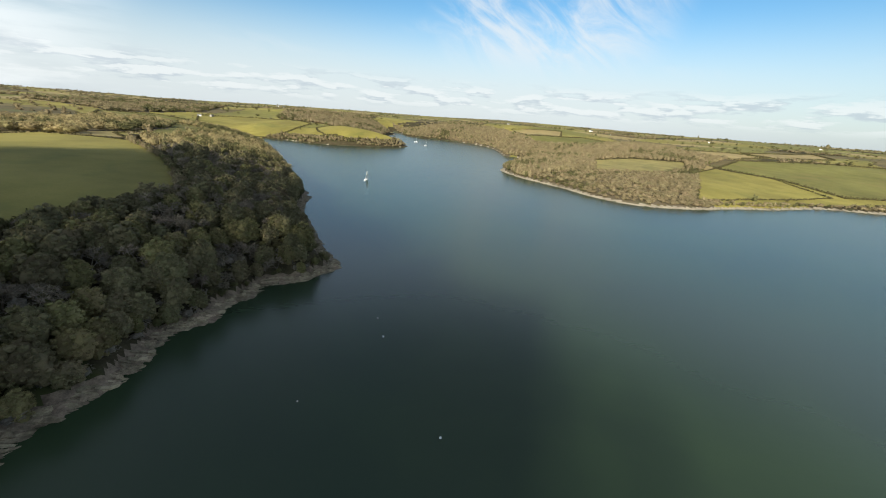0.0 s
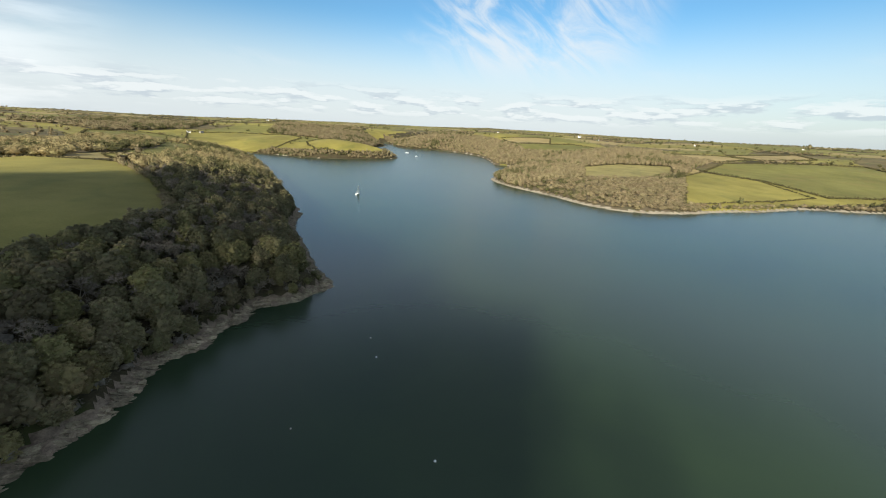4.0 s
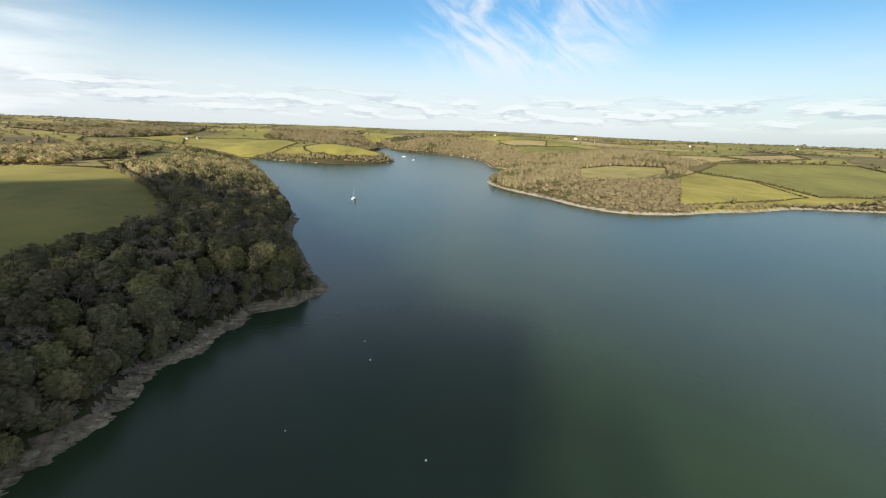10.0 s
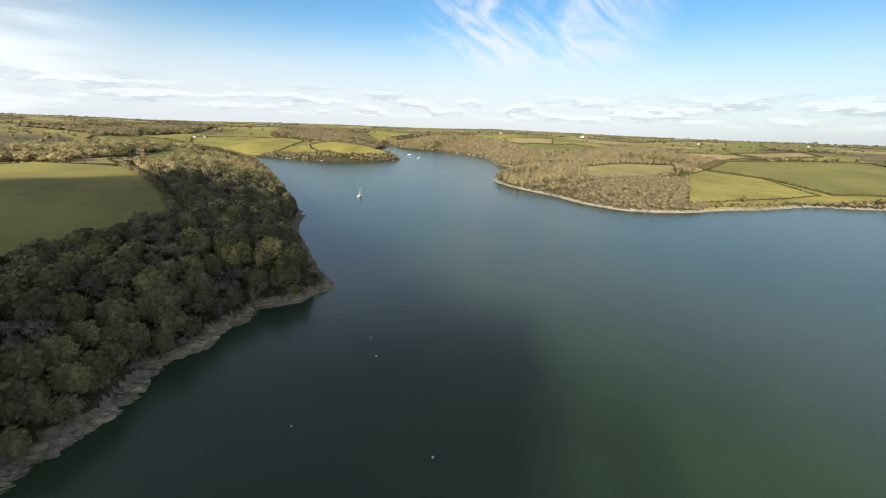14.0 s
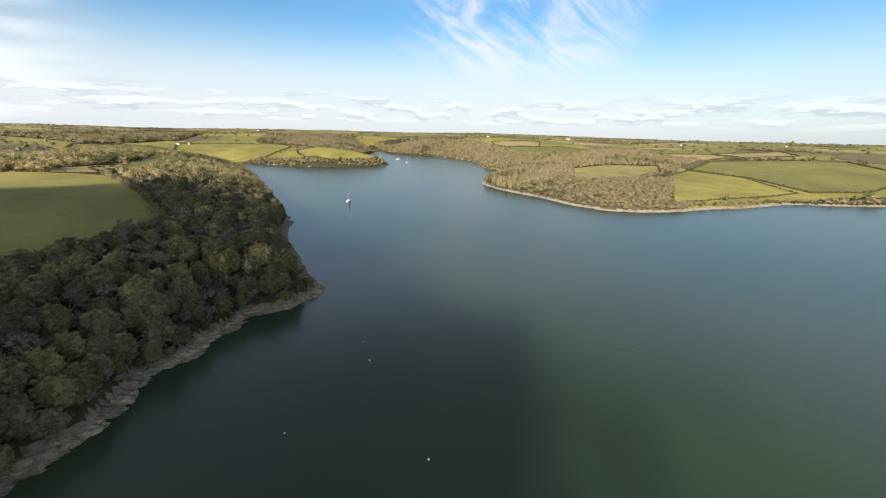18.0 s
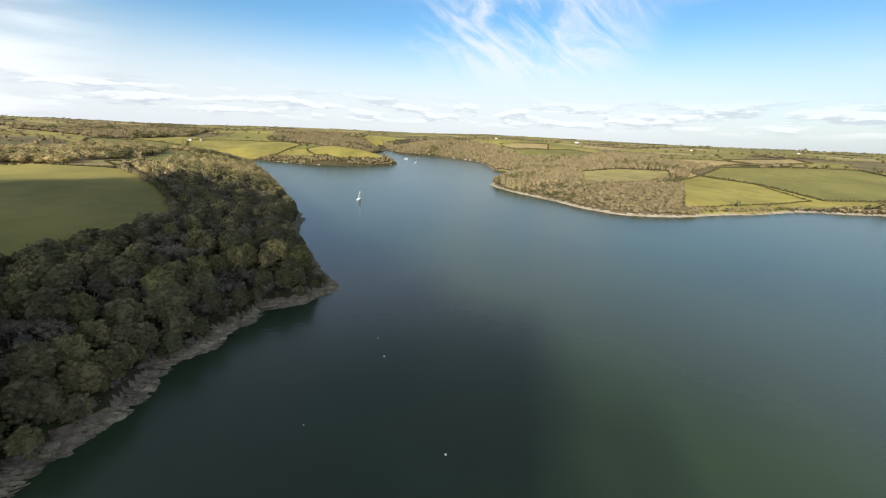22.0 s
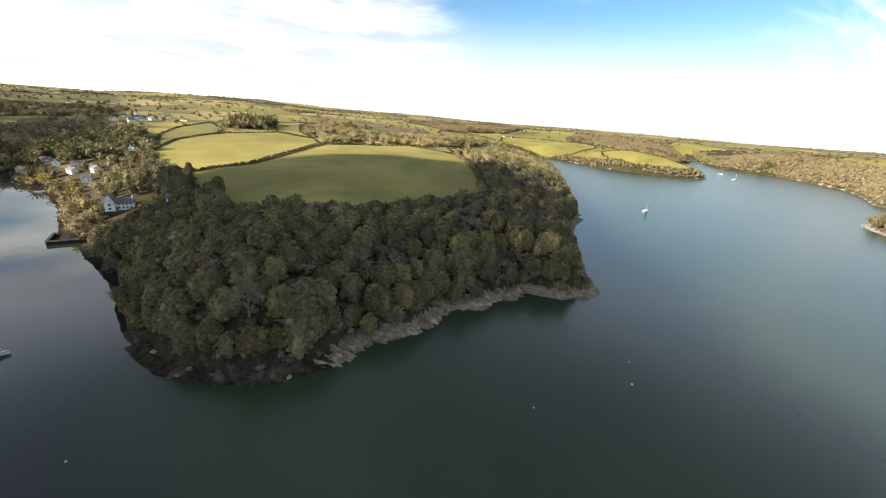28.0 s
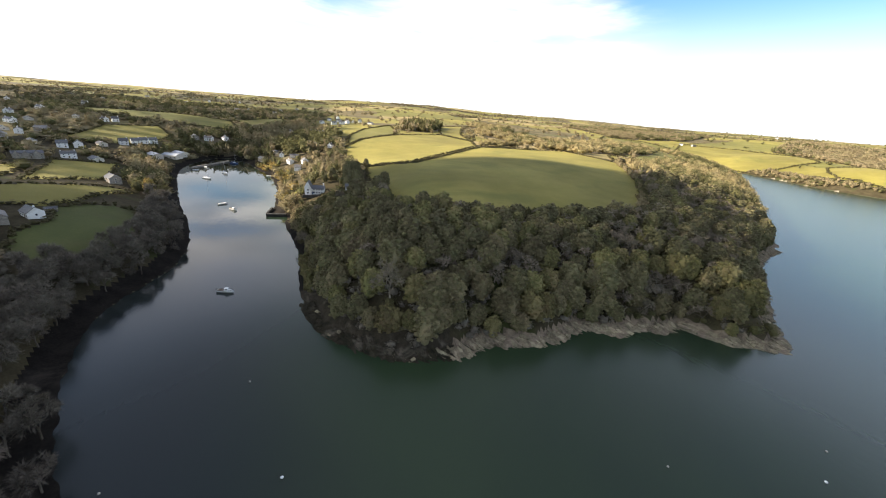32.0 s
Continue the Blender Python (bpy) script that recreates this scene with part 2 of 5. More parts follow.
M = {
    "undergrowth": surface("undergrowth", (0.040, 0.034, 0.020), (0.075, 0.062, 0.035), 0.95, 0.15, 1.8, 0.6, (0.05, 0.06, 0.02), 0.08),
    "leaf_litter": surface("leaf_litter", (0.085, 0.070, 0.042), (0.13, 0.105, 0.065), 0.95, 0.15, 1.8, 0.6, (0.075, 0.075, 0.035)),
    "rock": surface("slate_rock", (0.145, 0.118, 0.080), (0.30, 0.245, 0.165), 0.9, 0.5, 2.6, 0.95, (0.10, 0.082, 0.054), 0.12, per_object=0.25, per_island=0.22),
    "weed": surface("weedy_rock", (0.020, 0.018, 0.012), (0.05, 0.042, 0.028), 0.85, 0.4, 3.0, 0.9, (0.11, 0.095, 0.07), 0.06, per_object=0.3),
    "quay_stone": surface("quay_stone", (0.022, 0.021, 0.019), (0.045, 0.041, 0.035), 0.8, 0.8, 5.0, 0.6, (0.06, 0.055, 0.045), per_object=0.3),
    "shingle": surface("shingle", (0.215, 0.190, 0.145), (0.345, 0.300, 0.225), 0.9, 0.12, 2.0, 0.5, (0.13, 0.11, 0.08)),
    # mud blackened so that its colour carries the shadow along the creek's edge
    "mud": surface("shaded_tidal_mud", (0.010, 0.009, 0.008), (0.022, 0.019, 0.016), 0.9, 0.2, 2.0, 0.4, (0.04, 0.034, 0.028), 0.03),
    "pasture": surface("pasture", (0.190, 0.168, 0.038), (0.242, 0.209, 0.052), 0.95, 0.045, 1.4, 0.3, (0.158, 0.150, 0.036), wash=0.22),
    "tussock": surface("tussock_grass", (0.205, 0.178, 0.062), (0.270, 0.230, 0.086), 0.95, 0.06, 1.2, 0.4, (0.15, 0.14, 0.05), wash=0.2),
    "rough_grass": surface("rough_grass", (0.066, 0.078, 0.022), (0.094, 0.102, 0.032), 0.95, 0.05, 1.4, 0.4, (0.085, 0.078, 0.034), wash=0.25),
    "meadow": surface("green_meadow", (0.135, 0.131, 0.032), (0.175, 0.165, 0.044), 0.95, 0.05, 1.4, 0.3, (0.178, 0.152, 0.043), wash=0.2),
    "stubble": surface("stubble", (0.24, 0.185, 0.075), (0.31, 0.245, 0.11), 0.95, 0.05, 1.2, 0.3, (0.19, 0.17, 0.06), wash=0.15),
    "heath": surface("rough_scrub", (0.085, 0.068, 0.030), (0.15, 0.12, 0.05), 0.95, 0.04, 0.6, 0.5, (0.09, 0.095, 0.032), wash=0.3),
    "bed": surface("river_bed", (0.05, 0.055, 0.03), (0.08, 0.08, 0.045), 0.9, 0.2, 2.0),
    "water": water_surface(),
    "oak": leaves("evergreen_oak_leaves", (0.142, 0.129, 0.067), (0.208, 0.185, 0.095), (0.240, 0.198, 0.112), per_island=0.30, per_object=0.24),
    "ivy": leaves("olive_leaves", (0.152, 0.140, 0.060), (0.216, 0.192, 0.083), (0.245, 0.198, 0.098), per_island=0.30, per_object=0.24),
    "twig": leaves("bare_twigs", (0.185, 0.158, 0.118), (0.275, 0.232, 0.174), (0.160, 0.136, 0.100), 0.2, 0.25, 0.2),
    "wood_far": leaves("bare_woodland", (0.200, 0.164, 0.092), (0.282, 0.232, 0.134), (0.175, 0.152, 0.076), 0.3, 0.12, 0.0, "tint"),
    "green_far": leaves("evergreen_woodland", (0.088, 0.086, 0.038), (0.136, 0.126, 0.056), (0.098, 0.098, 0.038), 0.3, 0.16, 0.0, "tint"),
    "golden": leaves("golden_leaves", (0.26, 0.19, 0.06), (0.38, 0.29, 0.10), (0.20, 0.18, 0.05), 0.25, 0.4, 0.0),
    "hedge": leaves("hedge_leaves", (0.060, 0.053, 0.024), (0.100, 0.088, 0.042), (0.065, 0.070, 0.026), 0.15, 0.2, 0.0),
    # the hedge colour lifted for distance: the haze is painted in
    "hedge_hazed": leaves("hazed_far_hedge_leaves", (0.098, 0.086, 0.046), (0.150, 0.130, 0.070), (0.10, 0.10, 0.045), 0.2, 0.15, 0.0),
    "willow": leaves("willow_twigs", (0.250, 0.205, 0.100), (0.345, 0.285, 0.145), (0.215, 0.190, 0.088), 0.3, 0.14, 0.0, "tint"),
    # bare twigs again, with the shade of bank and understorey put into the colour
    "shaded_twig": leaves("shaded_bare_twigs", (0.135, 0.118, 0.094), (0.205, 0.178, 0.140), (0.118, 0.104, 0.080), 0.15, 0.22, 0.2),
    "bark": surface("bark", (0.07, 0.055, 0.04), (0.15, 0.125, 0.095), 0.9, 1.0, 9.0, 0.6, (0.17, 0.165, 0.14), per_object=0.2),
    "pale_bark": surface("pale_bark", (0.19, 0.165, 0.125), (0.30, 0.27, 0.21), 0.9, 1.0, 9.0, 0.5, (0.14, 0.12, 0.09)),
    "white": surface("white_render", (0.72, 0.71, 0.67), (0.82, 0.81, 0.78), 0.8, 0.5, 5.0, 0.1, (0.62, 0.60, 0.54), per_object=0.05),
    "cream": surface("cream_render", (0.50, 0.46, 0.38), (0.62, 0.57, 0.48), 0.8, 0.5, 5.0, 0.1, (0.42, 0.38, 0.31), per_object=0.12),
    "stone": surface("stone_wall", (0.20, 0.18, 0.15), (0.34, 0.31, 0.26), 0.9, 1.2, 6.0, 0.6, (0.14, 0.13, 0.11), per_object=0.12),
    "slate": surface("slate_roof", (0.075, 0.078, 0.085), (0.13, 0.13, 0.135), 0.6, 1.5, 8.0, 0.3, (0.17, 0.16, 0.12), 0.4, per_object=0.3),
    "pale_roof": surface("pale_roof", (0.40, 0.42, 0.46), (0.52, 0.54, 0.57), 0.5, 0.8, 5.0, 0.2, (0.33, 0.33, 0.33), 0.4),
    "glass": surface("window_glass", (0.02, 0.025, 0.03), (0.035, 0.04, 0.045), 0.08, 1.0, 4.0, 0.0, None, 0.6),
    "paint_white": surface("white_paint", (0.72, 0.72, 0.70), (0.82, 0.82, 0.80), 0.45, 2.0, 9.0, 0.05, (0.66, 0.64, 0.58), 0.45),
    "paint_blue": surface("blue_paint", (0.03, 0.06, 0.14), (0.045, 0.085, 0.18), 0.4, 2.0, 9.0, 0.05, None, 0.45),
    "dark_paint": surface("dark_paint", (0.025, 0.028, 0.035), (0.05, 0.05, 0.055), 0.5, 2.0, 9.0, 0.05, None, 0.4),
    "alloy": surface("mast_alloy", (0.45, 0.46, 0.47), (0.58, 0.58, 0.58), 0.4, 2.0, 9.0, 0.05, None, 0.5, metal=0.7),
    "sailcloth": surface("sailcloth", (0.76, 0.75, 0.71), (0.84, 0.83, 0.79), 0.8, 1.0, 6.0, 0.1, None, 0.2),
    "timber": surface("weathered_timber", (0.10, 0.075, 0.05), (0.20, 0.155, 0.11), 0.85, 2.0, 10.0, 0.4),
    "vapour": surface("cloud_vapour", (0.80, 0.80, 0.80), (0.88, 0.88, 0.88), 1.0, 0.02, 0.2, 0.0, None, 0.0),
    "tarmac": surface("tarmac", (0.05, 0.05, 0.05), (0.075, 0.072, 0.068), 0.9, 0.5, 6.0, 0.2),
}

# ---- mesh helpers ----


def mesh_of(name, verts, faces, materials, slots=None, smooth=False, tint=None):
    """A mesh from arrays; all faces have the same number of corners."""
    verts, faces = np.asarray(verts, np.float32), np.asarray(faces, np.int32)
    me = bpy.data.meshes.new(name)
    k = faces.shape[1]
    me.vertices.add(len(verts))
    me.vertices.foreach_set("co", verts.ravel())
    me.loops.add(faces.size)
    me.loops.foreach_set("vertex_index", faces.ravel())
    me.polygons.add(len(faces))
    me.polygons.foreach_set("loop_start", np.arange(0, faces.size, k, dtype=np.int32))
    me.polygons.foreach_set("loop_total", np.full(len(faces), k, dtype=np.int32))
    for m in materials:
        me.materials.append(M[m])
    if slots is not None:
        me.polygons.foreach_set("material_index", np.asarray(slots, np.int32))
    me.polygons.foreach_set("use_smooth", np.full(len(faces), bool(smooth)))
    if tint is not None:
        me.attributes.new("tint", "FLOAT", "POINT").data.foreach_set("value", np.asarray(tint, np.float32))
    me.update(calc_edges=True)
    return me


def part(name, bm, material, parent, label="", smooth=False):
    """Links a bmesh as one mesh object under a thing or a part."""
    me = bpy.data.meshes.new(name)
    bmesh.ops.recalc_face_normals(bm, faces=bm.faces[:])
    bm.to_mesh(me)
    bm.free()
    me.materials.append(M[material])
    if smooth:
        me.polygons.foreach_set("use_smooth", np.ones(len(me.polygons), bool))
    ob = new(name, me)
    ob.parent = parent
    return tagged(ob, label)


def shared_part(name, me, parent, label=""):
    ob = new(name, me)
    ob.parent = parent
    return tagged(ob, label)


def box(x0, x1, y0, y1, z0, z1, bevel=0.0, bm=None):
    bm = bm or bmesh.new()
    made = bmesh.ops.create_cube(bm, size=1.0, matrix=Matrix.Translation(((x0 + x1) / 2, (y0 + y1) / 2, (z0 + z1) / 2)) @ Matrix.Diagonal((x1 - x0, y1 - y0, z1 - z0, 1)))
    if bevel:
        edges = {e for v in made["verts"] for e in v.link_edges}
        bmesh.ops.bevel(bm, geom=list(edges), offset=bevel, segments=1, affect="EDGES")
    return bm


def rod(points, radii, sides=6, bm=None):
    """A tapered round rod along points."""
    bm = bm or bmesh.new()
    points = [Vector(p) for p in points]
    rings = []
    for i, p in enumerate(points):
        way = (points[min(i + 1, len(points) - 1)] - points[max(i - 1, 0)]).normalized()
        q = way.to_track_quat("Z", "Y")
        rings.append([bm.verts.new(p + q @ Vector((radii[i] * math.cos(a), radii[i] * math.sin(a), 0))) for a in np.arange(sides) * math.tau / sides])
    for a, b in zip(rings, rings[1:]):
        for i in range(sides):
            bm.faces.new((a[i], a[(i + 1) % sides], b[(i + 1) % sides], b[i]))
    bm.faces.new(rings[0][::-1])
    bm.faces.new(rings[-1])
    return bm


def empty(name, matrix=None, **tags):
    ob = new(name)
    if matrix is not None:
        ob.matrix_basis = matrix
    return tagged(ob, **tags)


def inside_shape(x, y, shape):
    """Which points lie inside a closed outline."""
    x, y = np.asarray(x, float), np.asarray(y, float)
    hit = np.zeros(x.shape, bool)
    for (ax, ay), (bx, by) in zip(shape, shape[1:] + shape[:1]):
        if ay != by:
            hit ^= ((ay > y) != (by > y)) & (x < (bx - ax) * (y - ay) / (by - ay) + ax)
    return hit

# ---- plan of the water's edge, stretch by stretch, clockwise round the water ----
WEST_BANK = [(-22, -90), (-35, -56), (-48, -41), (-62, -37), (-72, -41), (-90, -47), (-108, -51), (-130, -52), (-147, -46), (-160, -40), (-180, -37), (-197, -38),
             (-228, -43), (-255, -50), (-280, -55), (-320, -62), (-345, -66), (-390, -68), (-440, -52)]
EAST_BANK = [(-438, -26), (-410, -17), (-383, -11), (-360, -3), (-336, 1), (-300, 3), (-280, 2), (-250, 0), (-231, -3), (-227, 6), (-212, 4), (-190, 6),
             (-174, 7), (-165, 9), (-150, 6), (-135, 5), (-122, 5), (-111, 6), (-102, 8.5), (-92, 16), (-84, 24), (-80, 34)]
POINT = [(-78, 44), (-80.5, 51), (-78, 62), (-75, 70), (-75.5, 80), (-78.5, 90), (-71, 99), (-72, 110), (-67, 116), (-67.5, 126), (-55, 132), (-52, 138),
         (-45.3, 148.7), (-53, 159), (-61, 172), (-78, 204), (-94, 233), (-102, 256), (-105, 274), (-114, 295), (-124, 308), (-144, 350), (-188, 429),
         (-255, 545), (-330, 660), (-392, 730), (-430, 765)]
BAY_AND_SPIT = [(-450, 772), (-440, 782), (-385, 770), (-350, 762), (-320, 757), (-264, 731), (-199, 737), (-150, 760), (-126, 774), (-96, 812), (-98, 832),
                (-140, 880), (-190, 960), (-215, 1060), (-200, 1180), (-190, 1290), (-230, 1400)]
FAR_BANK = [(-190, 1420), (-160, 1290), (-116, 1205), (-34, 1168), (34, 1108), (92, 1005), (109, 890), (112, 760), (150, 757), (158, 735), (130, 700),
            (114, 680), (100, 612), (74, 540), (79, 500), (95, 461), (111, 436), (129, 407), (143, 376), (166, 349), (194, 340), (238, 344)]
EAST_SHORE = [(283, 361), (336, 373), (404, 397), (464, 394), (560, 400), (760, 440), (1100, 420), (1700, 330), (2600, 100), (5200, -300), (5200, -5200),
              (2200, -5200), (900, -1700), (300, -600), (60, -260), (-5, -150)]
# height of the land well inland and the run over which the shore rises to it: x, y, height, run
RISES = [(-130, 60, 25, 22), (-200, 100, 27, 30), (-120, 150, 23, 24), (-250, 250, 28, 40), (-400, 237, 27, 45), (-247, 57, 26, 38), (-330, 40, 22, 45),
         (-400, 500, 30, 60), (-700, 500, 34, 90), (-600, 900, 34, 170), (-200, 840, 36, 45), (-350, 850, 34, 90), (-450, 1400, 58, 110),
         (150, 1000, 50, 70), (220, 1350, 62, 90), (300, 850, 40, 110), (160, 480, 12, 50), (240, 430, 14, 90)]
RISES_FAR = [(420, 520, 26, 240), (700, 900, 46, 320), (1000, 1600, 60, 400), (1700, 1500, 55, 400), (-170, -110, 20, 40), (-330, -160, 22, 80),
             (-560, -120, 30, 150), (-900, -250, 34, 260), (-1500, -150, 36, 300), (-900, 120, 34, 260), (-1400, 500, 48, 300), (-1000, 900, 44, 300),
             (-2600, 900, 66, 400), (-3500, -400, 8, 400), (-2600, 2600, 58, 400), (-1200, 3500, 66, 400), (700, 4000, 66, 400), (3000, 3000, 50, 400),
             (600, -1500, 40, 300), (-1500, -2500, 20, 400)]


def smooth_line(points, step=7.0):
    """A Catmull-Rom line through the points, cut about every step metres (wider where the points are far apart)."""
    p = np.array(points, float)
    n = len(p)
    out = []
    for i in range(n):
        a, b, c, d = p[i - 1], p[i], p[(i + 1) % n], p[(i + 2) % n]
        far = np.linalg.norm(c - b)
        cuts = int(min(max(1, round(far / step)), 12))
        for u in np.arange(cuts) / cuts:
            out.append(0.5 * (2 * b + (c - a) * u + (2 * a - 5 * b + 4 * c - d) * u * u + (3 * b - a - 3 * c + d) * u ** 3))
    return np.array(out)


COAST = smooth_line(WEST_BANK + EAST_BANK + POINT + BAY_AND_SPIT + FAR_BANK + EAST_SHORE)


def shore(x, y):
    """Metres inland from the water's edge (below zero: out on the water)."""
    x, y = np.atleast_1d(np.asarray(x, float)), np.atleast_1d(np.asarray(y, float))
    best, inside = np.full(x.shape, 1e18), np.zeros(x.shape, bool)
    for (ax, ay), (bx, by) in zip(COAST, np.roll(COAST, -1, axis=0)):
        dx, dy = bx - ax, by - ay
        u = np.clip(((x - ax) * dx + (y - ay) * dy) / (dx * dx + dy * dy + 1e-9), 0, 1)
        best = np.minimum(best, (x - ax - u * dx) ** 2 + (y - ay - u * dy) ** 2)
        if dy:
            inside ^= ((ay > y) != (by > y)) & (x < dx * (y - ay) / dy + ax)
    return np.where(inside, -1, 1) * np.sqrt(best)


def rolling(x, y):
    """Soft rise and fall of farmland."""
    return (1.6 * np.sin(x / 71 + 1.3 * np.sin(y / 93)) * np.cos(y / 83 + 0.7) + 3.2 * np.sin(x / 260 + 2 + np.cos(y / 310)) * np.sin(y / 230 + 0.4)
            + 6.0 * np.sin(x / 820 + 1.1) * np.sin(y / 640 + 2.2))


def height(x, y, inland=None):
    x, y = np.atleast_1d(np.asarray(x, float)), np.atleast_1d(np.asarray(y, float))
    d = shore(x, y) if inland is None else inland
    top, run, total = np.zeros(x.shape), np.zeros(x.shape), np.zeros(x.shape)
    for px, py, p, l in RISES + RISES_FAR:
        w = 1 / ((x - px) ** 2 + (y - py) ** 2 + 400) ** 1.6
        top, run, total = top + w * p, run + w * l, total + w
    top, run = top / total, run / total
    land = 1.5 * np.clip(d / 5.0, 0, 1) + top * (1 - np.exp(-np.maximum(d - 4, 0) / run))
    far = np.clip((np.hypot(x, y) - 350) / 900, 0, 1)
    land += rolling(x, y) * np.clip(d / 150, 0, 1) * (0.25 + 0.75 * far)
    return np.where(d > 0, land, np.maximum(d * 0.16, -4.0))

# ---- ground, one sheet out to the horizon, finer towards the middle ----
EYE = (-3.0, -3.0)
TURNS = np.radians(np.concatenate([np.arange(-62, 126, 0.36), np.arange(126, 298, 3.0)]))
RINGS = np.concatenate([26.0 * 1.0153 ** np.arange(160), 296.0 * 1.0092 ** np.arange(123), 913.0 * 1.0205 ** np.arange(84)])
NT, NR = len(TURNS), len(RINGS)
GX = (EYE[0] - np.sin(TURNS)[None] * RINGS[:, None]).ravel()
GY = (EYE[1] + np.cos(TURNS)[None] * RINGS[:, None]).ravel()
GD = shore(GX, GY)
rough_edge = 1.3 * np.sin(GX / 2.3 + 2 * np.sin(GY / 5.1)) * np.sin(GY / 3.1 + 1.0) + 0.9 * np.sin(GX / 1.1 + GY / 1.7)
GD = GD + np.where(np.abs(GD) < 25, rough_edge * np.where((GY > 12) & (GX < -35), 1.0, 0.35) * np.exp(-np.abs(GD) / 8), 0)
GZ = height(GX, GY, GD)
ring, turn = np.meshgrid(np.arange(NR - 1), np.arange(NT), indexing="ij")
nxt = (turn + 1) % NT
QUADS = np.stack([ring * NT + turn, ring * NT + nxt, (ring + 1) * NT + nxt, (ring + 1) * NT + turn], -1).reshape(-1, 4)
FX, FY, FD = GX[QUADS].mean(1), GY[QUADS].mean(1), GD[QUADS].mean(1)

# ---- land use: fields by their corners ----
FIELDS = [
    ("pasture", "sunlit yellow-green pasture sloping towards the oak wood", [(-205, 50), (-180, 50), (-158, 44), (-140, 66), (-134, 92), (-131, 120), (-125, 145), (-125, 160), (-130, 178), (-140, 192), (-176, 234), (-230, 282), (-266, 311), (-343, 314), (-362, 212), (-266, 100), (-268, 62)]),
    ("pasture", "smooth yellow-green pasture behind a dark hedge", [(-275, 64), (-272, 98), (-366, 207), (-420, 232), (-500, 226), (-483, 153), (-440, 98), (-393, 70), (-340, 62)]),
    ("meadow", "narrow green field between hedges", [(-396, 72), (-444, 99), (-487, 152), (-549, 174), (-647, 195), (-560, 130), (-487, 95)]),
    ("pasture", "pale grass field beside a clump of trees", [(-506, 228), (-430, 236), (-514, 264), (-640, 330), (-702, 380), (-670, 302), (-560, 250)]),
    ("pasture", "thin bright strip of grass behind the wood", [(-322, 360), (-296, 410), (-268, 345), (-290, 332)]),
    ("pasture", "sunlit grass slope above the bay", [(-380, 772), (-476, 790), (-525, 775), (-560, 840), (-620, 940), (-530, 1010), (-385, 985), (-330, 900), (-345, 800)]),
    ("meadow", "grass field inland of the bay", [(-520, 680), (-600, 640), (-700, 760), (-650, 840), (-570, 830), (-528, 765)]),
    ("pasture", "domed golden-green field on the spit", [(-278, 795), (-300, 850), (-260, 900), (-200, 905), (-150, 850), (-118, 815), (-140, 790), (-200, 758), (-255, 765)]),
    ("tussock", "rough tan grass clearing in the bare wood", [(194, 503), (236, 625), (310, 658), (400, 652), (364, 582), (300, 524), (240, 492)]),
    ("pasture", "sunlit pasture above the shingle shore", [(252, 372), (366, 560), (427, 612), (470, 548), (456, 445), (418, 432), (305, 390)]),
    ("meadow", "broad green pasture beyond a hedge", [(436, 620), (535, 712), (690, 735), (852, 756), (760, 560), (560, 455), (478, 450), (476, 545)]),
    ("stubble", "tan stubble field on the rise", [(520, 855), (625, 852), (645, 782), (533, 722), (478, 735)]),
    ("stubble", "long tan stubble field between hedges", [(655, 875), (944, 1010), (846, 850), (655, 772)]),
    ("meadow", "green field above the wooded bank", [(180, 970), (290, 1020), (362, 1075), (420, 950), (290, 815), (200, 862)]),
    ("stubble", "straw-coloured field on the hilltop", [(185, 1205), (335, 1195), (292, 1035), (195, 1005)]),
    ("pasture", "bright field above the creek village", [(-420, -160), (-537, -158), (-558, -114), (-505, -94), (-440, -112)]),
    ("pasture", "sunlit paddock beside the village lane", [(-258, -116), (-336, -131), (-347, -100), (-285, -90), (-271, -103)]),
    ("pasture", "green paddock behind the farm", [(-227, -126), (-196, -112), (-202, -102), (-205, -87), (-218, -81), (-237, -80), (-259, -70), (-263, -82), (-246, -108)]),
    ("rough_grass", "dull green field above the bare wood", [(-152, -72), (-157, -80), (-171, -83), (-186, -79), (-202, -84), (-214, -78), (-220, -69), (-217, -60), (-196, -54), (-174, -53), (-161, -57)]),
    ("pasture", "sloping paddock beyond the farm lane", [(-250, -126), (-282, -127), (-314, -136), (-293, -144), (-259, -140)]),
    ("meadow", "small bright lawn below the villa", [(-262, 6), (-246, 5), (-243, 14), (-252, 18), (-264, 14)]),
    ("meadow", "dark green hillside field", [(-560, -30), (-600, -120), (-650, -215), (-720, -240), (-700, -126), (-640, -45)]),
    ("meadow", "green field on the far side of the creek valley", [(-600, -15), (-645, -40), (-720, 25), (-640, 45)]),
]
FIELD_OF = np.full(len(QUADS), -1)
near_faces = (FD > 2) & (np.hypot(FX, FY) < 1500)
for number, (_, _, corners) in enumerate(FIELDS):
    FIELD_OF[near_faces & inside_shape(FX, FY, corners)] = number

# hedged cells over the rest of the farmland
rng = np.random.default_rng(4)
cell_x, cell_y = np.meshgrid(np.arange(-5200, 5200, 150.0), np.arange(-5200, 5200, 150.0))
SEEDS = np.stack([cell_x.ravel(), cell_y.ravel()], 1) + rng.uniform(-62, 62, (cell_x.size, 2))
CELL_KIND = rng.choice(5, len(SEEDS), p=[0.30, 0.24, 0.14, 0.17, 0.15])      # pasture, meadow, stubble, scrub, wood


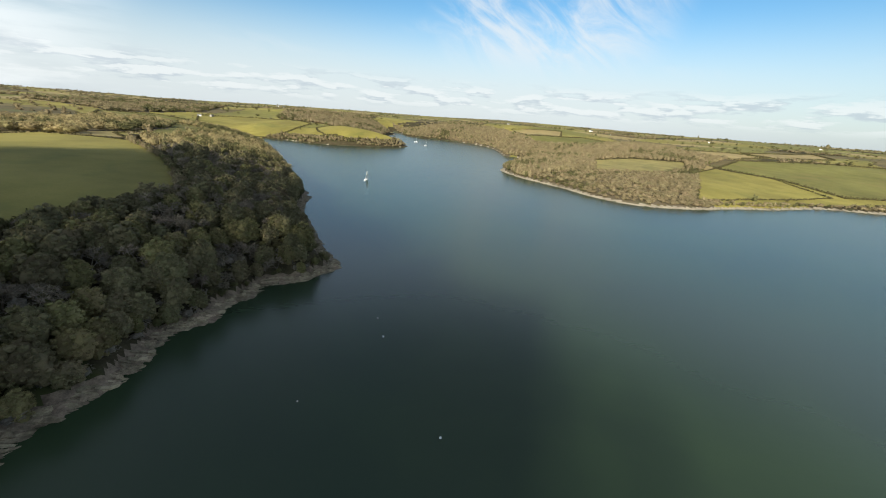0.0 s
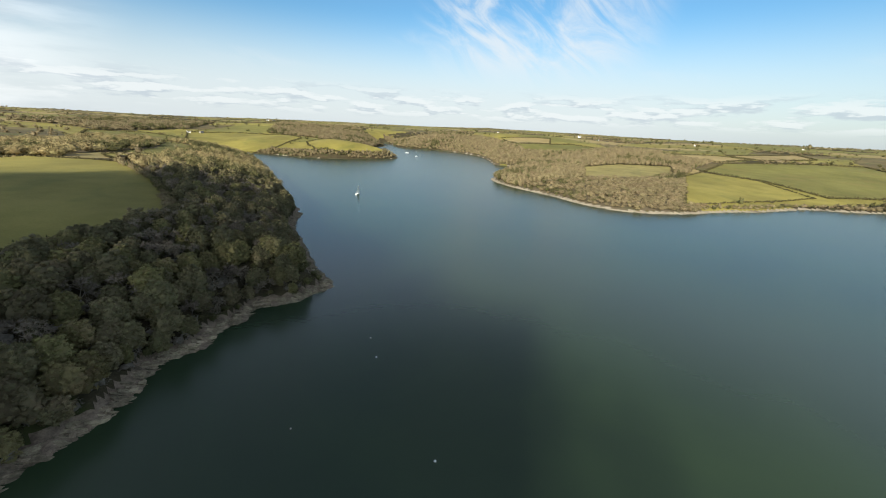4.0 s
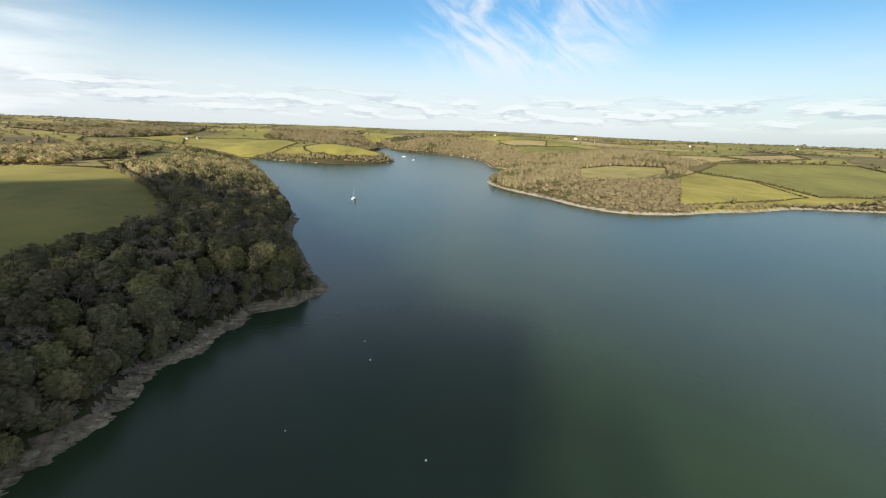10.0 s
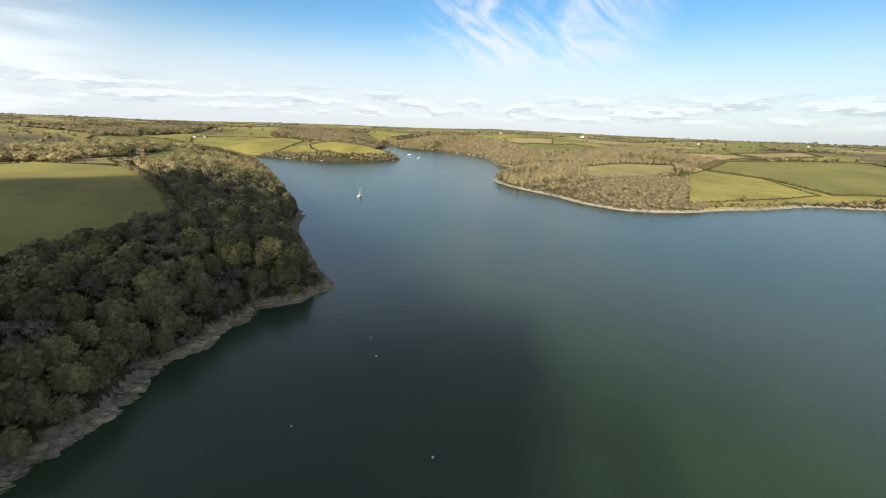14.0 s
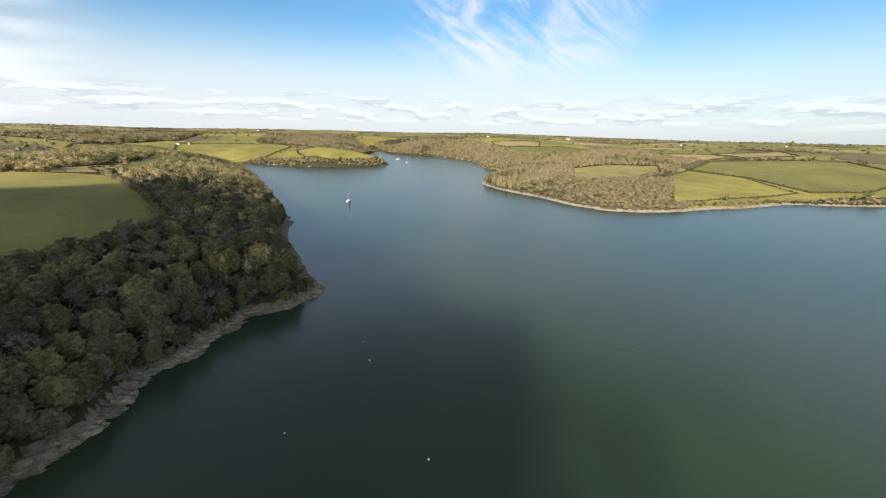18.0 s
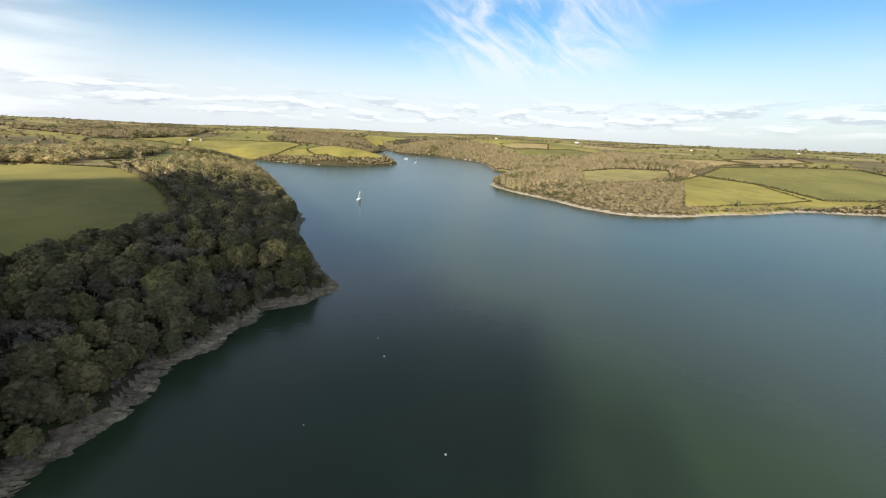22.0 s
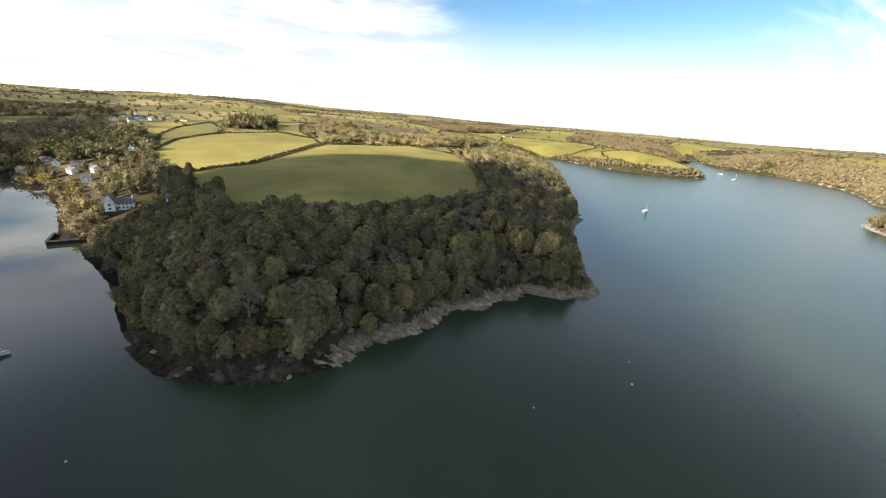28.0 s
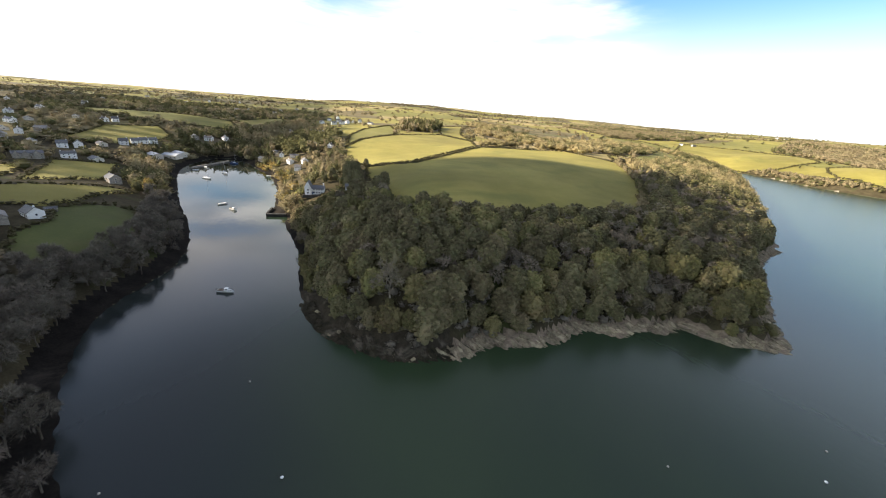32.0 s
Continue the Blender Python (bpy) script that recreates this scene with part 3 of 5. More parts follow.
def cells(x, y):
    """The cell of the farmland that a place lies in, and how near it is to the cell's edge."""
    x, y = np.asarray(x, float), np.asarray(y, float)
    gx, gy = np.floor((x + 5200 + 75) / 150).astype(int), np.floor((y + 5200 + 75) / 150).astype(int)
    nx, ny = cell_x.shape[1], cell_x.shape[0]
    first, second, who = np.full(x.shape, 1e9), np.full(x.shape, 1e9), np.zeros(x.shape, int)
    for dx in (-2, -1, 0, 1, 2):
        for dy in (-2, -1, 0, 1, 2):
            k = np.clip(gy + dy, 0, ny - 1) * nx + np.clip(gx + dx, 0, nx - 1)
            far = np.hypot(x - SEEDS[k, 0], (y - SEEDS[k, 1]) * 1.25)
            closer = far < first
            second = np.where(closer, first, np.minimum(second, far))
            who, first = np.where(closer, k, who), np.where(closer, far, first)
    return who, second - first


FAR_WOODS = [
    [(-430, 770), (-330, 660), (-255, 545), (-188, 429), (-144, 350), (-200, 300), (-225, 285), (-262, 318), (-262, 345), (-292, 415), (-330, 520), (-420, 620), (-500, 690)],
    [(60, 545), (72, 500), (129, 405), (166, 346), (252, 345), (366, 560), (430, 640), (520, 720), (470, 760), (500, 870), (420, 900), (290, 810), (190, 860), (130, 760), (160, 740), (100, 610)],
    [(-160, 1290), (-116, 1200), (-34, 1165), (34, 1105), (92, 1003), (108, 890), (112, 755), (200, 790), (190, 900), (175, 1000), (160, 1200), (60, 1330), (-120, 1420), (-230, 1500)],
    [(-230, 1400), (-200, 1180), (-215, 1060), (-160, 905), (-230, 915), (-330, 1000), (-480, 1050), (-560, 1350), (-400, 1600)],
]
LEFT_WOODS = [
    [(-350, 322), (-330, 380), (-350, 470), (-420, 580), (-500, 640), (-520, 560), (-470, 450), (-480, 380), (-620, 420), (-700, 480), (-820, 470), (-760, 400), (-640, 360), (-520, 300), (-440, 300)],
    [(-560, 180), (-640, 215), (-690, 260), (-640, 290), (-560, 245), (-530, 215)],
    [(-440, -60), (-500, -90), (-560, -20), (-620, 50), (-500, 85), (-400, 60), (-380, 15), (-440, -5)],
    [(-1000, 900), (-700, 800), (-660, 1000), (-760, 1300), (-1100, 1300)],
]
GROUND_SLOTS = ["undergrowth", "rock", "shingle", "mud", "pasture", "meadow", "stubble", "heath", "bed", "weed", "leaf_litter"]
who, edge = cells(FX, FY)
slot = np.array([4, 5, 6, 7, 0])[CELL_KIND[who]]
wooded = np.zeros(len(QUADS), bool)
for outline in FAR_WOODS + LEFT_WOODS:
    wooded |= inside_shape(FX, FY, outline)
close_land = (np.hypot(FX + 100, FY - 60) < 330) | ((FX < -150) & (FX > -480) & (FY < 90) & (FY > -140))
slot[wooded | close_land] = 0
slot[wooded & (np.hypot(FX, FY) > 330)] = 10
slot[FD < np.where(FY > 600, 1.8, 4.4)] = 2
slot[(FY > 600) & (FX < 0) & (FD < 34) & (FD > 0.8)] = 0
rocky = (FX < -40) & (FX > -130) & (FY > 4) & (FY < 330)
slot[(FD < 4.8) & rocky] = 1
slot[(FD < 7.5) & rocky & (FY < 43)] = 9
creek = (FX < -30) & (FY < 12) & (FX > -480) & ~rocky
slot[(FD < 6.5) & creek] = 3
slot[(FD < -0.5)] = 8
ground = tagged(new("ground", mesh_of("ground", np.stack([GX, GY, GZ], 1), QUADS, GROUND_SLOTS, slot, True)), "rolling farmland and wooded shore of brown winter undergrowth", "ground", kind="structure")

# the water lies level under the shores, in rings that widen outwards
sheet = np.concatenate([[0.004], 12.0 * 1.42 ** np.arange(18)])
sheet_turn = np.arange(144) * math.tau / 144
wx, wy = EYE[0] - np.outer(sheet, np.sin(sheet_turn)).ravel(), EYE[1] + np.outer(sheet, np.cos(sheet_turn)).ravel()
ring, turn = np.meshgrid(np.arange(len(sheet) - 1), np.arange(144), indexing="ij")
nxt = (turn + 1) % 144
wet = np.stack([ring * 144 + turn, ring * 144 + nxt, (ring + 1) * 144 + nxt, (ring + 1) * 144 + turn], -1).reshape(-1, 4)
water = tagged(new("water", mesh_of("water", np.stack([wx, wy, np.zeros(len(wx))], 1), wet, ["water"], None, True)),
               "calm green estuary water with faint ripples", "water", kind="structure")
bed = bmesh.new()
bmesh.ops.create_circle(bed, cap_ends=True, segments=96, radius=27.5, matrix=Matrix.Translation((*EYE, -4.02)))
part("bed_middle", bed, "bed", ground)

for number, (stuff, label, corners) in enumerate(FIELDS):
    mine = QUADS[FIELD_OF == number]
    if len(mine) == 0:
        continue
    used, back_index = np.unique(mine, return_inverse=True)
    tagged(new("field", mesh_of("field", np.stack([GX[used], GY[used], GZ[used] + 0.12], 1), back_index.reshape(-1, 4), [stuff], None, True)), label, "field", kind="structure")

# ---- trees ----


def fixed(seed):
    return np.random.default_rng(seed)


def ball(level=2):
    bm = bmesh.new()
    bmesh.ops.create_icosphere(bm, subdivisions=level, radius=1.0)
    v = np.array([p.co for p in bm.verts])
    f = np.array([[p.index for p in face.verts] for face in bm.faces])
    bm.free()
    return v, f


BALL1, BALL2 = ball(1), ball(2)


def lumps_and_leaves(centres, radii, per_lobe, leaf, gen, sphere=BALL2, core=0.86):
    """Lobes of foliage: an uneven core with small leaf sprays standing off it."""
    verts, faces, count = [], [], 0
    sv, sf = sphere
    for c, r in zip(centres, radii):
        bumps = 1 + 0.16 * np.sin(sv @ gen.normal(0, 3.0, 3) + gen.uniform(0, 6)) + gen.normal(0, 0.07, len(sv))
        v = sv * bumps[:, None] * r * core * np.array([1, 1, 0.85]) + c
        verts.append(v)
        faces.append(sf + count)
        count += len(v)
        if per_lobe:
            n = gen.normal(0, 1, (per_lobe, 3))
            n[:, 2] = np.abs(n[:, 2]) * 1.0 - 0.25
            n /= np.linalg.norm(n, axis=1)[:, None]
            p = c + n * r * gen.uniform(0.84, 1.06, (per_lobe, 1)) * np.array([1, 1, 0.9])
            a = np.cross(n, gen.normal(0, 1, (per_lobe, 3)))
            a /= np.linalg.norm(a, axis=1)[:, None] + 1e-9
            b = np.cross(n, a) + n * gen.uniform(-0.25, 0.75, (per_lobe, 1))
            s = leaf * gen.uniform(0.6, 1.3, (per_lobe, 1))
            tri = np.stack([p - a * s * 0.6, p + a * s * 0.6, p + b * s], 1).reshape(-1, 3)
            verts.append(tri)
            faces.append(np.arange(len(tri)).reshape(-1, 3) + count)
            count += len(tri)
    return np.concatenate(verts), np.concatenate(faces)


def trunk_and_limbs(top, girth, spread, gen, limbs=5, lean=0.4):
    bm = bmesh.new()
    bend = gen.normal(0, lean, 2)
    fork = Vector((bend[0], bend[1], top * 0.45))
    rod([(0, 0, -0.8), (bend[0] * 0.4, bend[1] * 0.4, top * 0.2), fork], [girth * 1.25, girth, girth * 0.8], 7, bm)
    for k in range(limbs):
        a = k * math.tau / limbs + gen.uniform(-0.4, 0.4)
        reach = spread * gen.uniform(0.55, 0.85)
        end = fork + Vector((math.cos(a) * reach, math.sin(a) * reach, top * gen.uniform(0.2, 0.42)))
        mid = fork.lerp(end, 0.5) + Vector((0, 0, top * 0.05))
        rod([fork - Vector((0, 0, 0.2)), mid, end], [girth * 0.55, girth * 0.36, girth * 0.12], 5, bm)
    return bm


def make_oak(seed, wide, tall, stuff, label):
    """An evergreen oak: forked trunk, domed crown of many leafy lobes."""
    gen = fixed(seed)
    tree = empty("oak_tree", label=label, category="tree", group="oaks of the headland wood")
    part("trunk", trunk_and_limbs(tall, 0.30, wide * 0.5, gen), "bark", tree)
    # the crown: a few domes of unlike size that have grown together
    sv, sf = BALL2
    centres, hearts, faces, domes = [], [], [], 4
    for j in range(domes):
        a, out = j * math.tau / (domes - 1) + gen.uniform(-0.5, 0.5), wide * gen.uniform(0.16, 0.24) * (j < domes - 1)
        mid = np.array([math.cos(a) * out, math.sin(a) * out, tall * (gen.uniform(0.30, 0.44) if j < domes - 1 else 0.46)])
        half = wide * (gen.uniform(0.34, 0.39) if j == domes - 1 else gen.uniform(0.21, 0.28))
        up_ = (tall * gen.uniform(0.92, 1.04) - mid[2]) * (1.0 if j == domes - 1 else gen.uniform(0.70, 0.98))
        n = 54 if j == domes - 1 else 20
        k = np.arange(n)
        turn_, lift = k * 2.39996 + gen.uniform(0, 6), np.sqrt((k + 0.5) / n)
        away = half * 0.9 * np.sin(np.minimum(lift * 2.0, 1.57))
        c = np.stack([np.cos(turn_) * away, np.sin(turn_) * away, up_ * np.where(lift < 0.785, 0.9 * np.cos(lift * 2.0), (0.785 - lift) * 2.4)], 1) + mid
        centres.append(c + gen.normal(0, wide * 0.022, c.shape))
        hearts.append(sv * (1 + gen.normal(0, 0.06, (len(sv), 1))) * np.array([half * 0.88, half * 0.88, up_ * 0.88]) + mid)
        faces.append(sf + j * len(sv))
    c = np.concatenate(centres)
    v, f = lumps_and_leaves(c, wide * gen.uniform(0.048, 0.10, len(c)), 26, 0.36, gen, BALL1, 0.88)
    v, f = np.concatenate([v] + hearts), np.concatenate([f, np.concatenate(faces) + len(v)])
    shared_part("crown", mesh_of("crown", v, f, [stuff]), tree)
    return tree


def grow(bm, base, way, length, girth, depth, gen, tips, droop=0.05):
    """A limb that forks on and on; the ends are kept for the fine twigs."""
    end = base + way * length
    rod([base, base.lerp(end, 0.5) + Vector(gen.normal(0, length * 0.05, 3)), end], [girth, girth * 0.8, girth * 0.6], 5 if depth > 2 else 3, bm) if depth else rod([base, end], [girth, girth * 0.6], 3, bm)
    if depth == 0:
        tips.append((end, way))
        return
    for _ in range(3 if depth > 1 else 3):
        turned = (way + Vector(gen.normal(0, 0.56, 3)) + Vector((0, 0, 0.10 - droop))).normalized()
        grow(bm, base.lerp(end, gen.uniform(0.7, 1.0)), turned, length * gen.uniform(0.62, 0.82), girth * 0.55, depth - 1, gen, tips, droop)


def make_bare(seed, tall, stuff, bark, label, per_tip=17, group="bare winter trees"):
    """A leafless tree: forking limbs with a haze of fine twigs."""
    gen = fixed(seed)
    tree = empty("bare_tree", label=label, category="tree", group=group)
    bm, tips = bmesh.new(), []
    grow(bm, Vector((0, 0, -0.6)), Vector((*gen.normal(0, 0.08, 2), 1)).normalized(), tall * 0.30, tall * 0.022, 4, gen, tips)
    part("trunk", bm, bark, tree)
    ends = np.array([t for t, _ in tips])
    ways = np.array([w for _, w in tips])
    p = np.repeat(ends, per_tip, 0)
    w = np.repeat(ways, per_tip, 0) + gen.normal(0, 0.75, p.shape)
    w /= np.linalg.norm(w, axis=1)[:, None]
    side = np.cross(w, gen.normal(0, 1, p.shape))
    side /= np.linalg.norm(side, axis=1)[:, None] + 1e-9
    long_ = gen.uniform(0.5, 1.6, (len(p), 1)) * tall * 0.10
    tri = np.stack([p - side * 0.085, p + side * 0.085, p + w * long_], 1).reshape(-1, 3)
    shared_part("crown", mesh_of("crown", tri, np.arange(len(tri)).reshape(-1, 3), [stuff]), tree)
    return tree


def spread(outline, gap, seed, keep=None):
    """Places scattered evenly in an outline, about gap metres apart."""
    gen = fixed(seed)
    o = np.array(outline, float)
    x, y = np.meshgrid(np.arange(o[:, 0].min(), o[:, 0].max(), gap), np.arange(o[:, 1].min(), o[:, 1].max(), gap * 0.87))
    x = x + (np.arange(x.shape[0]) % 2)[:, None] * gap * 0.5
    x, y = x.ravel() + gen.uniform(-0.36, 0.36, x.size) * gap, y.ravel() + gen.uniform(-0.36, 0.36, x.size) * gap
    ok = inside_shape(x, y, outline)
    return x[ok], y[ok]


HEADLAND = [(-203, 8), (-165, 6), (-122, 3), (-100, 6), (-80, 28), (-74, 60), (-72, 100), (-60, 125), (-46, 145), (-60, 175), (-95, 240), (-112, 300), (-145, 345), (-200, 300), (-215, 280),
            (-172, 236), (-136, 194), (-126, 178), (-121, 160), (-121, 145), (-127, 120), (-130, 92), (-136, 67), (-156, 46), (-180, 53), (-200, 50)]
x, y = spread(HEADLAND, 7.0, 11)
d = shore(x, y)
TIP, SNAG = (-45.3, 148.7), (-99.0, 28.5)
keep = (d > 8.5) & (np.hypot(x - TIP[0], y - TIP[1]) > 15) & (np.hypot(x - SNAG[0], y - SNAG[1]) > 4.5)
x, y, d = x[keep], y[keep], d[keep]
# a close front row along the rocks
fx, fy = spread(HEADLAND, 2.2, 13)
fd = shore(fx, fy)
fd[(np.hypot(fx - TIP[0], fy - TIP[1]) < 15) | (np.hypot(fx - SNAG[0], fy - SNAG[1]) < 4.5)] = 0.0
front = []
for px, py, pd in zip(fx, fy, fd):
    if (2.7 if px < -125 else 4.2 if py > 46 else 6.0) < pd < 8.5 and all((px - qx) ** 2 + (py - qy) ** 2 > 4.6 ** 2 for qx, qy, _ in front):
        front.append((px, py, pd))
# and what gaps the wood still has
main_x, main_y = list(x), list(y)
for px, py, pd in zip(fx, fy, fd):
    if pd > (3.2 if px < -125 else 4.8 if py > 46 else 6.0) and all((px - qx) ** 2 + (py - qy) ** 2 > 26 for qx, qy, _ in front) and np.min((np.array(main_x) - px) ** 2 + (np.array(main_y) - py) ** 2) > 26:
        front.append((px, py, pd))
front = np.array(front)
x, y, d = np.concatenate([x, front[:, 0]]), np.concatenate([y, front[:, 1]]), np.concatenate([d, front[:, 2]])
z = height(x, y, d)
gen = fixed(12)
OAKS = [make_oak(20 + k, w, t, s, l) for k, (w, t, s, l) in enumerate([
    (10.6, 9.6, "oak", "dark evergreen oak with a lobed dense crown"), (9.6, 9.2, "oak", "dark evergreen oak with a lobed dense crown"),
    (12.0, 10.6, "oak", "broad dark evergreen oak in the shore wood"), (9.2, 8.8, "ivy", "olive-green oak with a rounded crown"),
    (10.2, 9.6, "ivy", "olive-green oak with a rounded crown")])]
BARES = [make_bare(40 + k, t, "twig", b, l) for k, (t, b, l) in enumerate([
    (11.0, "pale_bark", "leafless grey tree with pale spreading limbs"), (10.0, "bark", "leafless brown tree with fine twigs"), (12.0, "bark", "tall leafless tree with a twiggy crown")])]
first_oak, first_bare = set(), set()


def plant(kind_list, k, where, turn_, size, seen):
    """The first of a kind is moved to its place, the others are copies."""
    m = Matrix.Translation(where) @ Matrix.Rotation(turn_, 4, "Z") @ Matrix.Diagonal((size, size, size, 1))
    if k not in seen:
        seen.add(k)
        kind_list[k].matrix_basis = m
        return kind_list[k]
    ob = copy_thing(kind_list[k], m)
    ob.matrix_basis = m
    return ob


order = np.argsort(d + 0.0012 * np.hypot(x, y))
x, y, d, z = x[order], y[order], d[order], z[order]
rest, first_bare_things = [], []
for k in range(len(x)):
    bare_here = gen.random() < (0.15 if d[k] > 12 else 0.05) + (0.42 if (y[k] > 120 and d[k] > 22) else 0) + (0.4 if 112 < y[k] < 140 and d[k] < 16 else 0)
    where = (x[k], y[k], z[k] - 0.1)
    if bare_here and len(first_bare_things) >= 90:
        rest.append((k, 5 + int(gen.integers(3)), gen.uniform(0, 6.28), gen.uniform(0.7, 0.98)))
    elif bare_here:
        first_bare_things.append(k)
        plant(BARES, int(gen.integers(len(BARES))), where, gen.uniform(0, 6.28), gen.uniform(0.7, 0.98), first_bare)
    elif k > 300:
        rest.append((k, int(gen.choice(5, p=[0.27, 0.25, 0.2, 0.15, 0.13])), gen.uniform(0, 6.28), gen.uniform(0.75, 1.05)))
    else:
        small = (0.66 if d[k] < 6 else 0.85 if d[k] < 9 else 1.0) * (0.72 if x[k] < -185 else 1.0)
        plant(OAKS, int(gen.choice(5, p=[0.27, 0.25, 0.2, 0.15, 0.13])), where, gen.uniform(0, 6.28), small * gen.uniform(0.78, 1.14), first_oak)

snag = make_bare(64, 16.0, "twig", "pale_bark", "pale dead-looking tree with bare spreading limbs among the oaks", 9)
snag.matrix_basis = Matrix.Translation((*SNAG, float(height(*SNAG)[0]) - 0.1))

# the oaks at the back of the wood, joined
for stuff, kinds_, label in (("oak", (0, 1, 2), "massed dark evergreen oak crowns at the back of the wood"), ("ivy", (3, 4), "massed olive oak crowns at the back of the wood"),
                             ("twig", (5, 6, 7), "massed bare twiggy crowns at the back of the wood")):
    verts, faces, count = [], [], 0
    for k, kind, turn_, size in rest:
        if kind in kinds_:
            me = next(c for c in (OAKS + BARES)[kind].children if c.name.startswith("crown")).data
            v, f = np.empty(len(me.vertices) * 3, np.float32), np.empty(len(me.loops), np.int32)
            me.vertices.foreach_get("co", v)
            me.loops.foreach_get("vertex_index", f)
            v, f = v.reshape(-1, 3) * size, f.reshape(-1, 3)
            # deep in the wood every other spray is left out
            f = f[np.arange(len(f)) % 2 == 0] if kind > 4 else f[(np.arange(len(f)) % 46 < 20) | (np.arange(len(f)) % 3 == 0) | (np.arange(len(f)) >= len(f) - 320)]
            verts.append(np.stack([v[:, 0] * math.cos(turn_) - v[:, 1] * math.sin(turn_) + x[k], v[:, 0] * math.sin(turn_) + v[:, 1] * math.cos(turn_) + y[k], v[:, 2] + z[k]], 1))
            faces.append(f + count)
            count += len(v)
    if verts:
        tagged(new("wood_interior", mesh_of("wood_interior", np.concatenate(verts), np.concatenate(faces), [stuff])), label, "woodland", kind="stuff")

# bare wood on the near bank
NEAR_BANK = [(-20, -92), (-36, -54), (-62, -34), (-90, -44), (-130, -49), (-160, -38), (-198, -36), (-230, -42), (-262, -52), (-262, -66), (-232, -58), (-180, -54), (-158, -60), (-146, -76), (-120, -95), (-60, -110)]
x, y = spread(NEAR_BANK, 6.0, 31)
d = shore(x, y)
keep = d > np.where(x < -95, 4.2, 1.6)
x, y, d = x[keep], y[keep], d[keep]
z = height(x, y, d)
BANK_BARES = [make_bare(50 + k, t, "shaded_twig", "bark", "leafless tree on the near bank, its twigs darkened for shade") for k, t in enumerate((11.0, 10.0, 12.0))]
first_bank = set()
for k in range(len(x)):
    size = gen.uniform(0.8, 1.15) * (0.9 if d[k] < 4 else 1.0)
    plant(BANK_BARES, int(gen.integers(3)), (x[k], y[k], z[k] - 0.1), gen.uniform(0, 6.28), size, first_bank)

# ---- where the houses stand: kind, x, y, turn ----
HOUSES_CREEK = [("white", -366, 17, 20), ("gable", -334, 21, 70), ("white", -398, 12, -15), ("cream", -424, 8, 35), ("stone", -438, 42, 10), ("white", -420, 46, 50), ("white", -402, 58, -30),
                ("gable", -352, 28, 15), ("cream", -384, 22, 80), ("stone", -407, -6, 30)]
HOUSES_HILL = [("white", -655, 84, 15), ("gable", -736, 108, 80), ("white", -827, 138, 10), ("white", -650, 115, 60), ("gable", -672, 128, 20), ("white", -690, 142, -20), ("cream", -666, 166, 40),
               ("white", -700, 118, 70), ("white", -527, 29, 15), ("stone", -527, 56, 70), ("white", -512, 64, 30), ("gable", -720, 160, 0), ("white", -640, 100, 100)]
HOUSES_FAR = [("white", -908, -27, 0), ("cream", -863, 20, 40), ("white", -930, 35, 15), ("white", -632, -243, 50), ("cream", -917, -263, 10), ("white", -1006, -147, 30), ("white", -776, -245, 70),
              ("white", -740, -315, 20), ("stone", -872, -46, 60), ("white", -1150, -120, 20), ("cream", -1220, -260, 60), ("white", -1300, -60, 0), ("white", -1090, 80, 30)]
HOUSES_WEST = [("hall", -333, -141, 115), ("white", -349, -127, 115), ("gable", -388, -143, 110), ("gable", -395, -136, 20), ("cream", -416, -128, 30), ("gable", -435, -118, 115), ("gable", -446, -112, 115),
               ("gable", -455, -108, 115), ("gable", -462, -102, 115), ("shed", -399, -89, 30), ("shed", -412, -79, 60), ("shed", -426, -75, 40), ("stone", -503, -72, 20), ("white", -501, -59, 70),
               ("white", -504, -43, 20), ("white", -560, -164, 40), ("gable", -566, -156, 110), ("cream", -572, -192, 20)]
HOUSES_WEST_HILL = [("cream", -520, -211, 30), ("white", -491, -212, 60), ("white", -433, -184, 20), ("cream", -444, -198, 35), ("stone", -455, -178, 80), ("cream", -393, -162, 25), ("cream", -350, -113, 35),
                    ("stone", -279, -85, 30), ("stone", -402, -181, 20), ("white", -561, -241, 0), ("white", -470, -225, 30), ("stone", -500, -235, 70), ("cream", -540, -260, 20)]
HOUSES_ACROSS = [("white", -609, 926, 30), ("white", -1166, 2587, 10), ("cream", -1130, 2600, 60), ("white", 376, 2626, 0), ("white", 719, 2023, 20), ("white", 578, 1429, 10), ("cream", 600, 1440, 60),
                 ("white", 868, 1312, 30), ("white", 1275, 1345, 0), ("stone", -590, 945, 80)]
ALL_HOUSES = HOUSES_CREEK + HOUSES_HILL + HOUSES_FAR + HOUSES_WEST + HOUSES_WEST_HILL + HOUSES_ACROSS

# ---- distant woods, hedges and copses: nobody could count these ----


